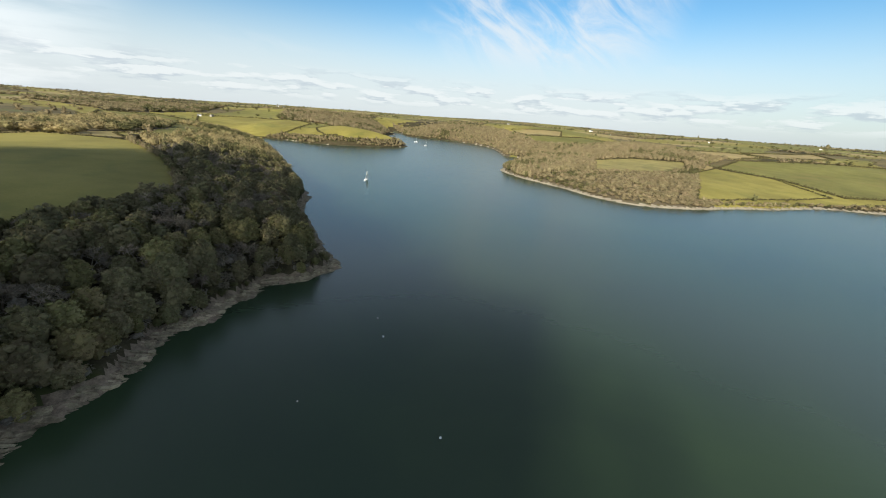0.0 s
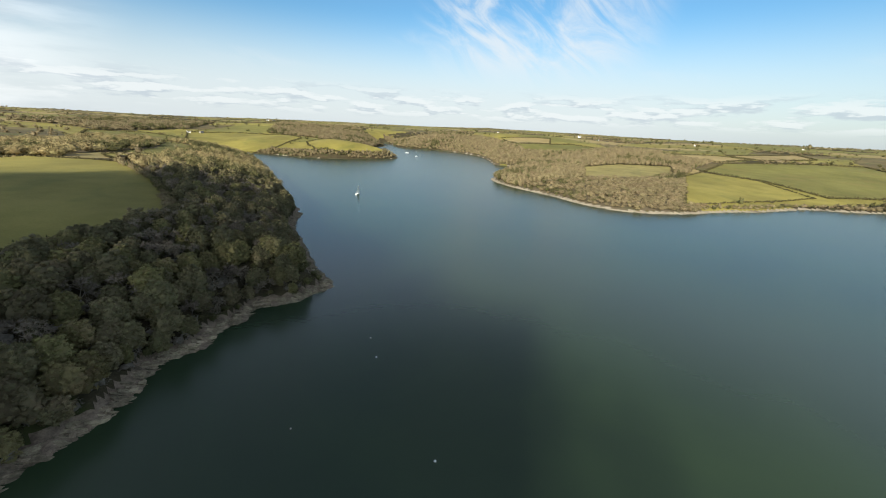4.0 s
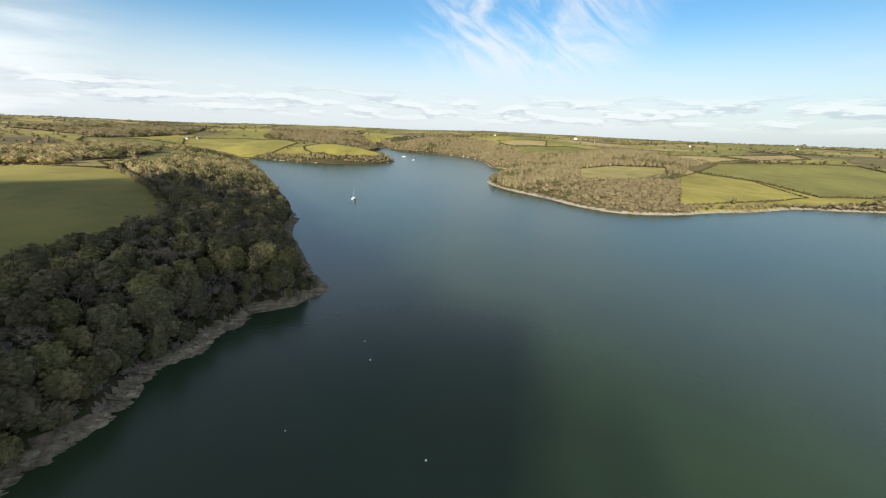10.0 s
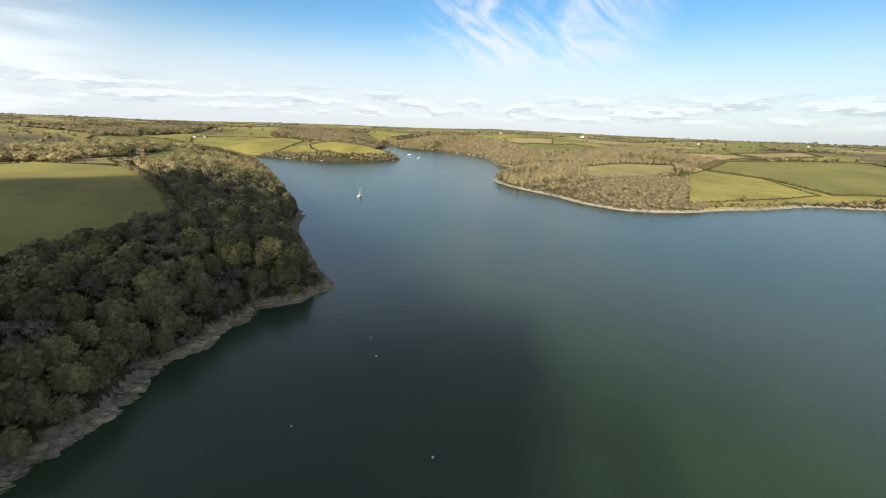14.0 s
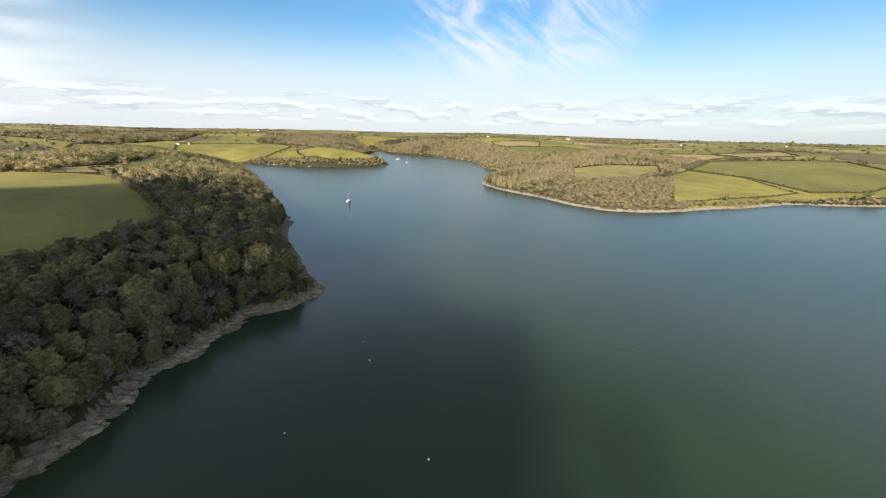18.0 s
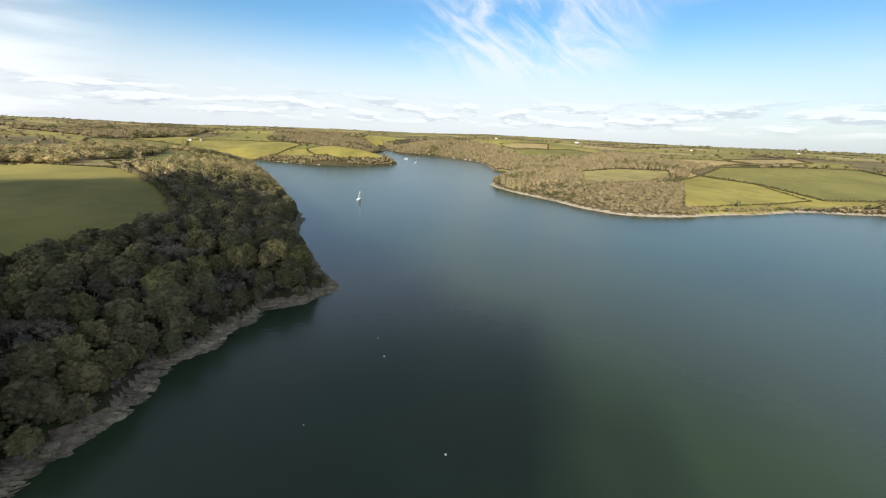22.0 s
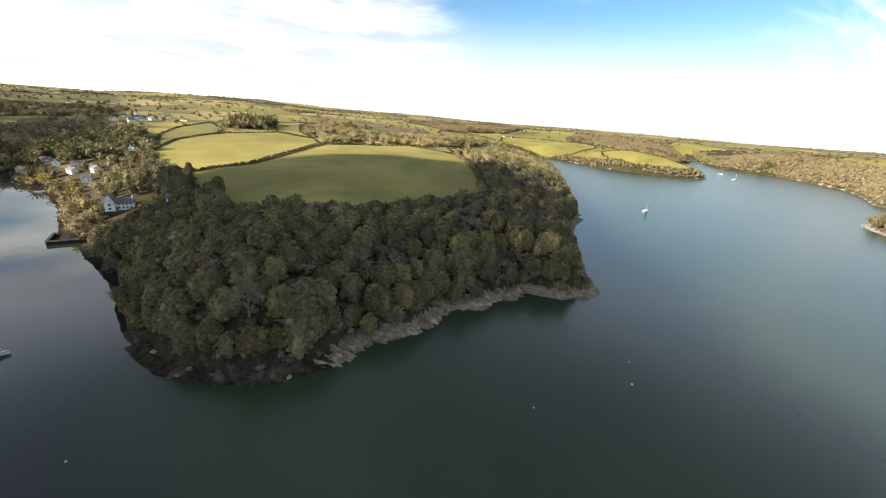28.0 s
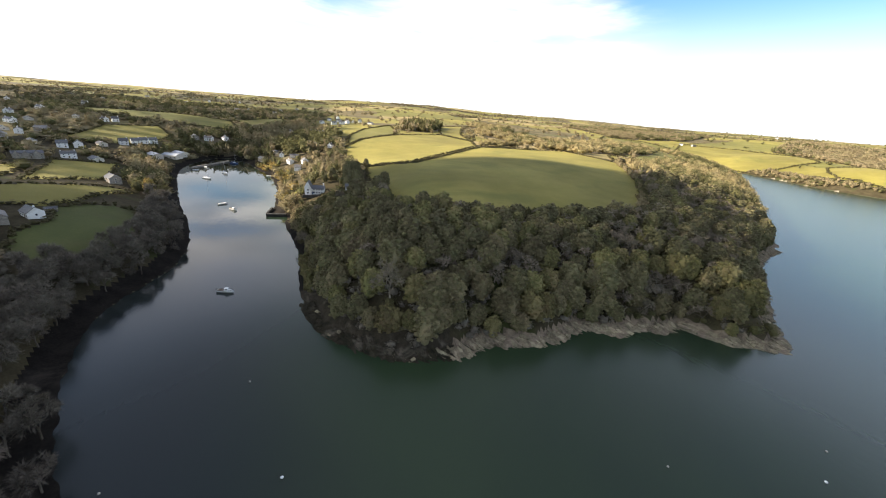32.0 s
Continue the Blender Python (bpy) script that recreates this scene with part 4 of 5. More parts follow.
def puff_tree(gen, twigs, leaf, trunk=True):
    """A small tree for the distance: a haze of sprays round an uneven core."""
    n = gen.normal(0, 1, (twigs, 3))
    n /= np.linalg.norm(n, axis=1)[:, None]
    p = n * gen.uniform(0.3, 1.0, (twigs, 1)) ** 0.5 * np.array([0.5, 0.5, 0.46]) + np.array([0, 0, 0.52])
    a = np.cross(n, gen.normal(0, 1, (twigs, 3)))
    a /= np.linalg.norm(a, axis=1)[:, None] + 1e-9
    b = np.cross(n, a) * 0.8 + n * gen.uniform(0.1, 1.0, (twigs, 1))
    b /= np.linalg.norm(b, axis=1)[:, None]
    s = leaf * gen.uniform(0.6, 1.4, (twigs, 1))
    tri = np.stack([p - a * s * 0.45, p + a * s * 0.45, p + b * s * 1.1], 1).reshape(-1, 3)
    sv, sf = BALL1
    core = sv * (1 + gen.normal(0, 0.10, (len(sv), 1))) * np.array([0.31, 0.31, 0.34]) + np.array([0, 0, 0.42])
    verts, faces = [tri, core], [np.arange(len(tri)).reshape(-1, 3), sf + len(tri)]
    if trunk:
        t = np.array([(-0.03, 0, -0.05), (0.03, 0, -0.05), (0, 0, 0.5), (0, -0.03, -0.05), (0, 0.03, -0.05), (0, 0, 0.5)])
        verts.append(t)
        faces.append(np.array([[0, 1, 2], [3, 4, 5]]) + len(tri) + len(core))
    return np.concatenate(verts), np.concatenate(faces)


def wood_of(name, x, y, tall, wide, stuff, label, category, twigs, leaf, seed, z=None):
    """One object of many trees: each place takes one of six shapes, turned and sized."""
    gen = fixed(seed)
    kinds = [puff_tree(gen, twigs, leaf) for _ in range(6)]
    x, y = np.asarray(x), np.asarray(y)
    if len(x) == 0:
        return None
    z = height(x, y) if z is None else z
    verts, faces, tints, count = [], [], [], 0
    pick = gen.integers(0, 6, len(x))
    for k, (v, f) in enumerate(kinds):
        mine = np.nonzero(pick == k)[0]
        if len(mine) == 0:
            continue
        a = gen.uniform(0, 6.28, len(mine))
        h, w = np.broadcast_to(tall, x.shape)[mine] * gen.uniform(0.6, 1.25, len(mine)), wide * gen.uniform(0.55, 1.4, len(mine))
        px = x[mine, None] + (v[None, :, 0] * np.cos(a)[:, None] - v[None, :, 1] * np.sin(a)[:, None]) * w[:, None]
        py = y[mine, None] + (v[None, :, 0] * np.sin(a)[:, None] + v[None, :, 1] * np.cos(a)[:, None]) * w[:, None]
        pz = z[mine, None] + v[None, :, 2] * h[:, None]
        verts.append(np.stack([px, py, pz], -1).reshape(-1, 3))
        faces.append((f[None] + (np.arange(len(mine)) * len(v))[:, None, None]).reshape(-1, 3) + count)
        tints.append(np.repeat(gen.random(len(mine)), len(v)))
        count += len(mine) * len(v)
    me = mesh_of(name, np.concatenate(verts), np.concatenate(faces), [stuff], None, False, np.concatenate(tints))
    return tagged(new(name, me), label, category, kind="stuff")


def free_of_fields(x, y):
    """Clear of fields, and of the houses with their front gardens."""
    ok = np.ones(len(x), bool)
    for _, hx, hy, _ in ALL_HOUSES + [("villa", -238, 23, 0), ("lodge", -214, 41, 0), ("farm", -188, -88, 0), ("farm", -181, -91, 0)]:
        far = math.hypot(hx, hy)
        near_creek = hy > -30 and -450 < hx < -300
        for out in (0.0, 5.0, 10.0) if near_creek else (0.0, 7.0, 14.0, 21.0):
            ok &= np.hypot(x - hx * (1 - out / far), y - hy * (1 - out / far)) > (6.2 if near_creek else 8.5)
    for _, _, corners in FIELDS:
        ok &= ~inside_shape(x, y, corners)
    return ok


def split_green(x, y, share, seed):
    """Evergreens come in drifts among the bare trees."""
    gen = fixed(seed)
    drift = np.sin(x / 37 + 1.7 * np.sin(y / 53)) * np.sin(y / 41 + 0.6) + gen.normal(0, 0.5, len(x))
    return drift > np.quantile(drift, 1 - share) if len(x) else np.zeros(0, bool)


WOOD_PLANS = [(FAR_WOODS[0], 7.2, 8.5, 8.6, 150, 0.09, 0.30, "mixed wood on the bank above the bay"),
              (FAR_WOODS[1], 6.4, 8, 7.6, 96, 0.13, 0.12, "brown bare wood behind the shingle shore"),
              (FAR_WOODS[2], 8.4, 9, 10.5, 50, 0.18, 0.08, "bare brown wood on the steep river bank"),
              (FAR_WOODS[3], 9.0, 9, 11.0, 44, 0.19, 0.12, "bare brown wood on the far hillside"),
              (LEFT_WOODS[0], 12.5, 8.0, 12.5, 180, 0.10, 0.22, "winter wood of bare and evergreen trees"),
              (LEFT_WOODS[1], 9.0, 12, 10.0, 40, 0.25, 0.70, "dark clump of trees on the field's crest"),
              (LEFT_WOODS[2], 7.6, 10, 9.0, 56, 0.18, 0.45, "shaded wood at the head of the creek"),
              (LEFT_WOODS[3], 13.0, 8, 13.0, 60, 0.2, 0.25, "winter wood on the rise")]
for k, (outline, gap, tall, wide, twigs, leaf, green, label) in enumerate(WOOD_PLANS):
    x, y = spread(outline, gap, 60 + k)
    d = shore(x, y)
    ok = (d > 4) & free_of_fields(x, y)
    x, y = x[ok], y[ok]
    if k == 1:
        # low scrub towards the shore, taller trees behind the clearing
        tall = np.where(y < 500 + 0.42 * (x - 190), 4.6, 8.5)
    g = split_green(x, y, green, 80 + k)
    tall = np.broadcast_to(tall, x.shape)
    wood_of("woodland", x[~g], y[~g], tall[~g], wide, "willow" if k in (0, 4) else "wood_far", label, "woodland", twigs, leaf, 100 + k)
    wood_of("evergreen_woodland", x[g], y[g], tall[g] * 1.05, wide, "green_far", "evergreen trees among " + label, "woodland", twigs, leaf, 120 + k)

# pale willows behind the big pasture
gen = fixed(138)
row = np.array([(-368, 214), (-372, 262), (-356, 320), (-322, 324)], float)
u = np.sort(gen.uniform(0, 2.999, 46))
x = row[u.astype(int), 0] * (1 - u % 1) + row[u.astype(int) + 1, 0] * (u % 1) - np.abs(gen.normal(4, 6, 46))
y = row[u.astype(int), 1] * (1 - u % 1) + row[u.astype(int) + 1, 1] * (u % 1) + gen.normal(3, 4, 46)
wood_of("willow_row", x, y, 8.0, 11.0, "willow", "pale golden-tan bare willows behind the pasture", "trees", 260, 0.085, 139)

# strips of trees along the shores
for k, (outline, deep, label) in enumerate([
        ([(-460, 800), (-300, 725), (-120, 765), (-90, 815), (-150, 900), (-170, 860), (-130, 812), (-200, 765), (-330, 790), (-400, 800)], 26, "bare trees along the foot of the spit"),
        ([(240, 335), (480, 380), (900, 420), (900, 480), (480, 420), (250, 375)], 15, "scrub along the shingle shore"),
        ([(-240, 0), (-440, -25), (-440, 60), (-390, 68), (-270, 60), (-235, 40)], 400, "garden trees round the creek houses"),
        ([(-300, -140), (-262, -120), (-330, -132), (-366, -104), (-310, -84), (-370, -70), (-440, -62), (-600, 60), (-1000, 160), (-1050, -280), (-700, -340), (-420, -240)], 3000, "garden trees and hedges round the village"),
        ([(-255, -50), (-440, -75), (-440, -100), (-370, -95), (-300, -84), (-258, -70)], 60, "dark trees on the creek bank")]):
    x, y = spread(outline, (6.5, 5.0, 8.8, 12.5, 7.0)[k], 140 + k)
    d = shore(x, y)
    ok = (d > (2.0, 5, 2.6, 5, 5)[k]) & (d < deep) & free_of_fields(x, y)
    x, y = x[ok], y[ok]
    g = split_green(x, y, (0.2, 0.35, 0.58, 0.5, 0.5)[k], 150 + k)
    wood_of("shore_trees", x[~g], y[~g], (6.5, 3.6, 5.8, 5.4, 8)[k], (7, 4.2, 6.5, 9, 8)[k], "wood_far", label, "trees", 90, 0.12, 160 + k)
    wood_of("shore_evergreens", x[g], y[g], (6.5, 3.2, 7.5, 6.5, 8)[k], (7, 4.0, 6, 9, 8)[k], "green_far", "evergreen " + label, "trees", 90, 0.12, 170 + k)

# shrubs under the oaks, and scrub on the near hill
x, y = spread(HEADLAND, 4.4, 180)
ok = shore(x, y) > 3.7
g = split_green(x, y, 0.5, 181)
wood_of("understorey", x[ok & ~g], y[ok & ~g], 3.4, 4.4, "shaded_twig", "brown shrubs under the oak wood", "shrubs", 80, 0.11, 182)
wood_of("understorey", x[ok & g], y[ok & g], 3.8, 4.6, "green_far", "evergreen shrubs under the oak wood", "shrubs", 80, 0.11, 183)
x, y = spread([(-190, -106), (-196, -99), (-182, -96), (-170, -88), (-155, -84), (-146, -76), (-120, -95), (-60, -110), (-80, -150), (-180, -150), (-225, -130)], 5.0, 184)
wood_of("hill_scrub", x, y, 5.0, 6.4, "wood_far", "grey-brown bare scrub on the hill by the farm", "shrubs", 90, 0.16, 185)

x, y = spread(NEAR_BANK, 4.6, 176)
ok = shore(x, y) > 9.5
wood_of("bank_scrub", x[ok], y[ok], 3.0, 5.2, "shaded_twig", "grey-brown scrub under the bare trees of the bank", "shrubs", 90, 0.11, 177)

# bushes where the pasture meets the wood
edge_line = np.array([(-205, 51), (-180, 51), (-158, 45), (-141, 66), (-135, 92), (-132, 120), (-126, 145), (-126, 160), (-131, 178), (-141, 191), (-177, 233), (-231, 281), (-266, 310)], float)
gen = fixed(186)
along = np.linspace(0, len(edge_line) - 1.001, 420)
part_way = along - np.floor(along)
x = edge_line[along.astype(int), 0] * (1 - part_way) + edge_line[along.astype(int) + 1, 0] * part_way + gen.normal(0.5, 0.9, 420)
y = edge_line[along.astype(int), 1] * (1 - part_way) + edge_line[along.astype(int) + 1, 1] * part_way + gen.normal(0, 0.9, 420)
g = split_green(x, y, 0.5, 187)
wood_of("wood_edge_scrub", x[~g], y[~g], 3.4, 3.6, "wood_far", "brown scrub along the edge of the wood", "shrubs", 60, 0.18, 188)
wood_of("wood_edge_scrub", x[g], y[g], 3.8, 3.8, "green_far", "evergreen scrub along the edge of the wood", "shrubs", 60, 0.18, 189)

# garden shrubs in front of the villa
x, y = spread([(-246, 2), (-226, 7), (-196, 8), (-196, 48), (-222, 50), (-226, 30), (-232, 16), (-250, 12)], 3.4, 190)
d = shore(x, y)
ok = (d > 3) & (np.hypot(x + 229, y - 22) > 8)
x, y = x[ok], y[ok]
g = split_green(x, y, 0.55, 191)
wood_of("garden_shrubs", x[~g], y[~g], 3.6, 4.2, "wood_far", "bare garden shrubs below the villa", "shrubs", 60, 0.17, 192)
wood_of("garden_shrubs", x[g], y[g], 4.0, 4.4, "green_far", "evergreen garden shrubs below the villa", "shrubs", 60, 0.17, 193)

x, y = spread([(-246, 2), (-340, 2), (-400, -14), (-400, -2), (-340, 16), (-262, 16)], 4.2, 194)
d = shore(x, y)
ok = (d > 2.5) & (d < 13) & free_of_fields(x, y) & (np.sin(x / 9) > -0.2)
wood_of("golden_shrubs", x[ok], y[ok], 3.6, 3.8, "golden", "golden waterside shrubs along the creek gardens", "shrubs", 60, 0.17, 195)

# hedges round the near fields
for number, (_, label, corners) in enumerate(FIELDS):
    hx, hy = [], []
    gen = fixed(200 + number)
    for (ax, ay), (bx, by) in zip(corners, corners[1:] + corners[:1]):
        n = max(2, int(math.hypot(bx - ax, by - ay) / 1.9))
        u = (np.arange(n) + gen.uniform(-0.3, 0.3, n)) / n
        hx.append(ax + (bx - ax) * u + gen.normal(0, 0.5, n))
        hy.append(ay + (by - ay) * u + gen.normal(0, 0.5, n))
    hx, hy = np.concatenate(hx), np.concatenate(hy)
    if number == 0:
        off = (hx > -215) & (hy < 300)
        hx, hy = hx[~off], hy[~off]
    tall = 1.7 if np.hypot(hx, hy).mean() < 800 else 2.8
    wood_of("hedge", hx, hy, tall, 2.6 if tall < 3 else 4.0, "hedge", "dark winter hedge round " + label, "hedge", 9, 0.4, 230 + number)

# hedges, copses and single trees over the far farmland
gen = fixed(300)
hx, hy, wx, wy, sx, sy = [], [], [], [], [], []
ang = np.radians(gen.uniform(-58, 122, 90000))
rad = 380 + 3900 * gen.random(90000) ** 1.25
px, py = -np.sin(ang) * rad, np.cos(ang) * rad
who, edge = cells(px, py)
d = shore(px, py)
ok = (d > 8) & free_of_fields(px, py)
for outline in FAR_WOODS + LEFT_WOODS:
    ok &= ~inside_shape(px, py, outline)
on_edge = ok & (edge < np.where(rad > 1500, 6.0, 4.0))
in_wood = ok & (CELL_KIND[who] == 4) & ~on_edge & (gen.random(len(px)) < 0.55)
single = ok & ~on_edge & ~in_wood & (gen.random(len(px)) < np.where(px < -350, 0.034, 0.018))
for name, pickd, tall, wide, stuff, label, category, twigs in (
        ("far_hedges", on_edge, 3.0, 5.5, "hedge_hazed", "hedges between far fields, paled to stand in for haze", "hedges", 8),
        ("far_copses", in_wood & (gen.random(len(px)) < 0.55), 5.5, 12, "wood_far", "bare copses on the far farmland", "woodland", 18),
        ("far_evergreens", in_wood & (gen.random(len(px)) < 0.15), 6, 9, "green_far", "dark evergreen copses on the far farmland", "woodland", 18),
        ("hedgerow_trees", single & (px + py > 300), 7, 8, "green_far", "scattered evergreen trees in fields and hedgerows", "trees", 24),
        ("hedgerow_trees", single & (px + py <= 300), 7, 9, "wood_far", "scattered bare trees in fields and hedgerows", "trees", 30)):
    wood_of(name, px[pickd], py[pickd], tall, wide, stuff, label, category, twigs, 0.3, 320 + len(name))

# ---- houses ----


def gabled(w, d, h, rise, bm=None, at=(0, 0)):
    """Walls of a gabled house, ridge along x."""
    bm = bm or bmesh.new()
    x0, x1, y0, y1 = at[0] - w / 2, at[0] + w / 2, at[1] - d / 2, at[1] + d / 2
    low = [bm.verts.new(p) for p in ((x0, y0, -1.5), (x1, y0, -1.5), (x1, y1, -1.5), (x0, y1, -1.5))]
    top = [bm.verts.new(p) for p in ((x0, y0, h), (x1, y0, h), (x1, y1, h), (x0, y1, h))]
    r0, r1 = bm.verts.new((x0, at[1], h + rise)), bm.verts.new((x1, at[1], h + rise))
    for f in ((low[0], low[1], top[1], top[0]), (low[2], low[3], top[3], top[2]), (low[1], low[2], top[2], r1, top[1]), (low[3], low[0], top[0], r0, top[3]), low[::-1],
              (top[0], top[1], r1, r0), (top[2], top[3], r0, r1)):
        bm.faces.new(f)
    return bm


def pitched(w, d, h, rise, bm=None, at=(0, 0), over=0.35, thick=0.18):
    """Two roof slopes with overhanging eaves and a ridge."""
    bm = bm or bmesh.new()
    slope = rise / (d / 2)
    for side in (-1, 1):
        pts = []
        for lift in (0.03, thick):
            for x in (at[0] - w / 2 - over, at[0] + w / 2 + over):
                pts.append((x, at[1] + side * (d / 2 + over), h - over * slope + lift))
                pts.append((x, at[1], h + rise + lift))
        v = [bm.verts.new(p) for p in pts]
        for f in ((0, 1, 3, 2), (4, 6, 7, 5), (0, 2, 6, 4), (1, 5, 7, 3), (0, 4, 5, 1), (2, 3, 7, 6)):
            bm.faces.new([v[i] for i in f])
    return bm


def window(house, x, y, z, w, h, face):
    """A framed pane set in the wall; face: the way that the wall looks ('s', 'n', 'e', 'w')."""
    out = {"s": (0, -1), "n": (0, 1), "e": (1, 0), "w": (-1, 0)}[face]
    if out[0] == 0:
        frame_ = box(x - w / 2, x + w / 2, y - 0.05, y + 0.05, z, z + h)
        pane = box(x - w / 2 + 0.12, x + w / 2 - 0.12, y + out[1] * 0.03, y + out[1] * 0.075, z + 0.12, z + h - 0.12)
    else:
        frame_ = box(x - 0.05, x + 0.05, y - w / 2, y + w / 2, z, z + h)
        pane = box(x + out[0] * 0.03, x + out[0] * 0.075, y - w / 2 + 0.12, y + w / 2 - 0.12, z + 0.12, z + h - 0.12)
    win = part("window", frame_, "paint_white", house)
    part("pane", pane, "glass", win)
    return win


def make_house(name, w, d, h, rise, wall, roof, label, category="house", floors=2, across=3, chimneys=1, group="", door=True):
    house = empty(name, label=label, category=category, group=group)
    part("wall", gabled(w, d, h, rise), wall, house)
    part("roof", pitched(w, d, h, rise), roof, house)
    for k in range(chimneys):
        x = (w / 2 - 0.6) * (1 if k == 0 else -1)
        stack = part("chimney", box(x - 0.4, x + 0.4, -0.35, 0.35, h + rise * 0.6, h + rise + 1.1, 0.04), "stone" if wall == "stone" else wall, house)
        part("chimney_pot", rod([(x, 0, h + rise + 1.1), (x, 0, h + rise + 1.45)], [0.16, 0.13], 6), "timber", stack)
    for f in range(floors):
        z = 0.9 + f * 2.5
        for side, face in ((-1, "s"), (1, "n")):
            for k in range(across):
                x = -w / 2 + w * (k + 0.5) / across
                if f == 0 and door and face == "s" and k == across // 2:
                    part("door", box(x - 0.5, x + 0.5, side * d / 2 - 0.06, side * d / 2 + 0.06, 0.0, 2.05, 0.02), "timber", house, "brown front door")
                else:
                    window(house, x, side * d / 2, z, 1.15, 1.25, face)
        for side, face in ((-1, "w"), (1, "e")):
            window(house, side * w / 2, 0.0, z, 1.1, 1.25, face)
    return house


HOUSE_GROUP = "houses of the creek village"
KINDS = {
    "white": make_house("house", 10.0, 6.5, 5.0, 2.6, "white", "slate", "white rendered house with a grey slate roof", chimneys=2, group=HOUSE_GROUP),
    "gable": make_house("house", 8.0, 7.0, 5.2, 3.6, "white", "slate", "white steep-gabled house with a dark slate roof", across=2, group=HOUSE_GROUP),
    "cream": make_house("house", 12.0, 7.5, 2.8, 2.4, "cream", "slate", "low cream bungalow with a slate roof", floors=1, across=4, group=HOUSE_GROUP),
    "stone": make_house("house", 11.0, 7.0, 5.2, 2.8, "stone", "slate", "grey stone house with a slate roof", chimneys=2, group=HOUSE_GROUP),
    "shed": make_house("boatyard_shed", 17.0, 10.0, 4.5, 2.4, "cream", "pale_roof", "long boatyard shed with a pale metal roof", "shed", floors=1, across=4, chimneys=0, group="boatyard sheds"),
    "hall": make_house("manor_house", 22.0, 9.0, 6.4, 3.0, "stone", "slate", "large grey stone house with tall gables and slate roof", floors=2, across=6, chimneys=2),
}
for gx in (-8.0, -1.5, 6.0):
    for name, bm, stuff in (("gable_wall", gabled(4.0, 4.6, 6.4, 3.4), "stone"), ("gable_roof", pitched(4.0, 4.6, 6.4, 3.4), "slate")):
        bmesh.ops.transform(bm, matrix=pose(gx, -4.0, 0, 0, 0, 90), verts=bm.verts[:])
        part(name, bm, stuff, KINDS["hall"])
taken = set()
for kind, hx, hy, turn_ in ALL_HOUSES:
    big = (0.66 if hx > -450 and hy > -30 else 0.8 if hx < 0 else 0.8) if math.hypot(hx, hy) < 2100 else 1.3
    big *= 0.8 if kind == "hall" else 1.0
    m = Matrix.Translation((hx, hy, float(height(hx, hy)[0]) + 0.3)) @ Matrix.Rotation(radians(turn_), 4, "Z") @ Matrix.Diagonal((big, big, big * (0.74 if math.hypot(hx, hy) < 2100 else 1.0), 1))
    if kind in taken:
        copy_thing(KINDS[kind], m).matrix_basis = m
    else:
        taken.add(kind)
        KINDS[kind].matrix_basis = m

# the white house by the point
villa = empty("villa", Matrix.Translation((-238, 23, 10.8)) @ Matrix.Rotation(radians(74), 4, "Z") @ Matrix.Diagonal((0.76, 0.76, 0.76, 1)), label="white gabled villa with slate roofs above the quay", category="house")
part("wall", gabled(9.5, 6.0, 4.4, 2.4, None, (3.0, 0)), "white", villa)
part("roof", pitched(9.5, 6.0, 4.4, 2.4, None, (3.0, 0)), "slate", villa)
for name, bm, stuff in (("wing_wall", gabled(7.6, 5.0, 6.0, 4.6), "white"), ("wing_roof", pitched(7.6, 5.0, 6.0, 4.6), "slate")):
    bmesh.ops.transform(bm, matrix=pose(-4.3, -1.4, 0, 0, 0, 90), verts=bm.verts[:])
    part(name, bm, stuff, villa)
part("chimney", box(6.6, 7.4, -0.4, 0.4, 6.6, 8.6, 0.05), "white", villa)
for f in range(2):
    for k in range(4):
        window(villa, 0.0 + k * 2.0, -3.0, 0.8 + f * 2.4, 1.2, 1.35, "s")
    window(villa, -4.3, -5.2, 0.8 + f * 2.4, 1.5, 1.4, "s")
    window(villa, -6.8, -0.8, 0.8 + f * 2.4, 1.2, 1.4, "w")
part("door", box(-1.6, -0.6, -3.07, -2.95, 0.0, 2.1, 0.02), "paint_blue", villa, "dark painted door")
part("terrace", box(-8.5, 9.0, -6.2, -3.0, -2.5, -0.1, 0.1), "quay_stone", villa, "stone terrace in front of the house")
lodge = make_house("garden_lodge", 7.0, 4.5, 2.6, 1.4, "white", "slate", "small white garden lodge among the trees", floors=1, across=2, chimneys=0)
lodge.matrix_basis = Matrix.Translation((-214, 41, float(height(-214, 41)[0]) + 0.3)) @ Matrix.Rotation(radians(70), 4, "Z")

# the farm above the dull field
barn = make_house("barn", 14.0, 7.0, 3.6, 2.8, "stone", "slate", "stone barn with a weathered slate roof", "barn", floors=1, across=3, chimneys=0)
barn.matrix_basis = Matrix.Translation((-181, -90.5, float(height(-181, -90.5)[0]) + 0.3)) @ Matrix.Rotation(radians(28), 4, "Z") @ Matrix.Diagonal((0.62, 0.7, 0.6, 1))
farmhouse = make_house("farmhouse", 9.5, 7.0, 3.0, 2.8, "white", "slate", "long white farmhouse with a dark slate roof", floors=1, across=4)
farmhouse.matrix_basis = Matrix.Translation((-189.5, -84.6, float(height(-189.5, -84.6)[0]) + 0.3)) @ Matrix.Rotation(radians(40), 4, "Z") @ Matrix.Diagonal((0.66, 0.7, 0.66, 1))

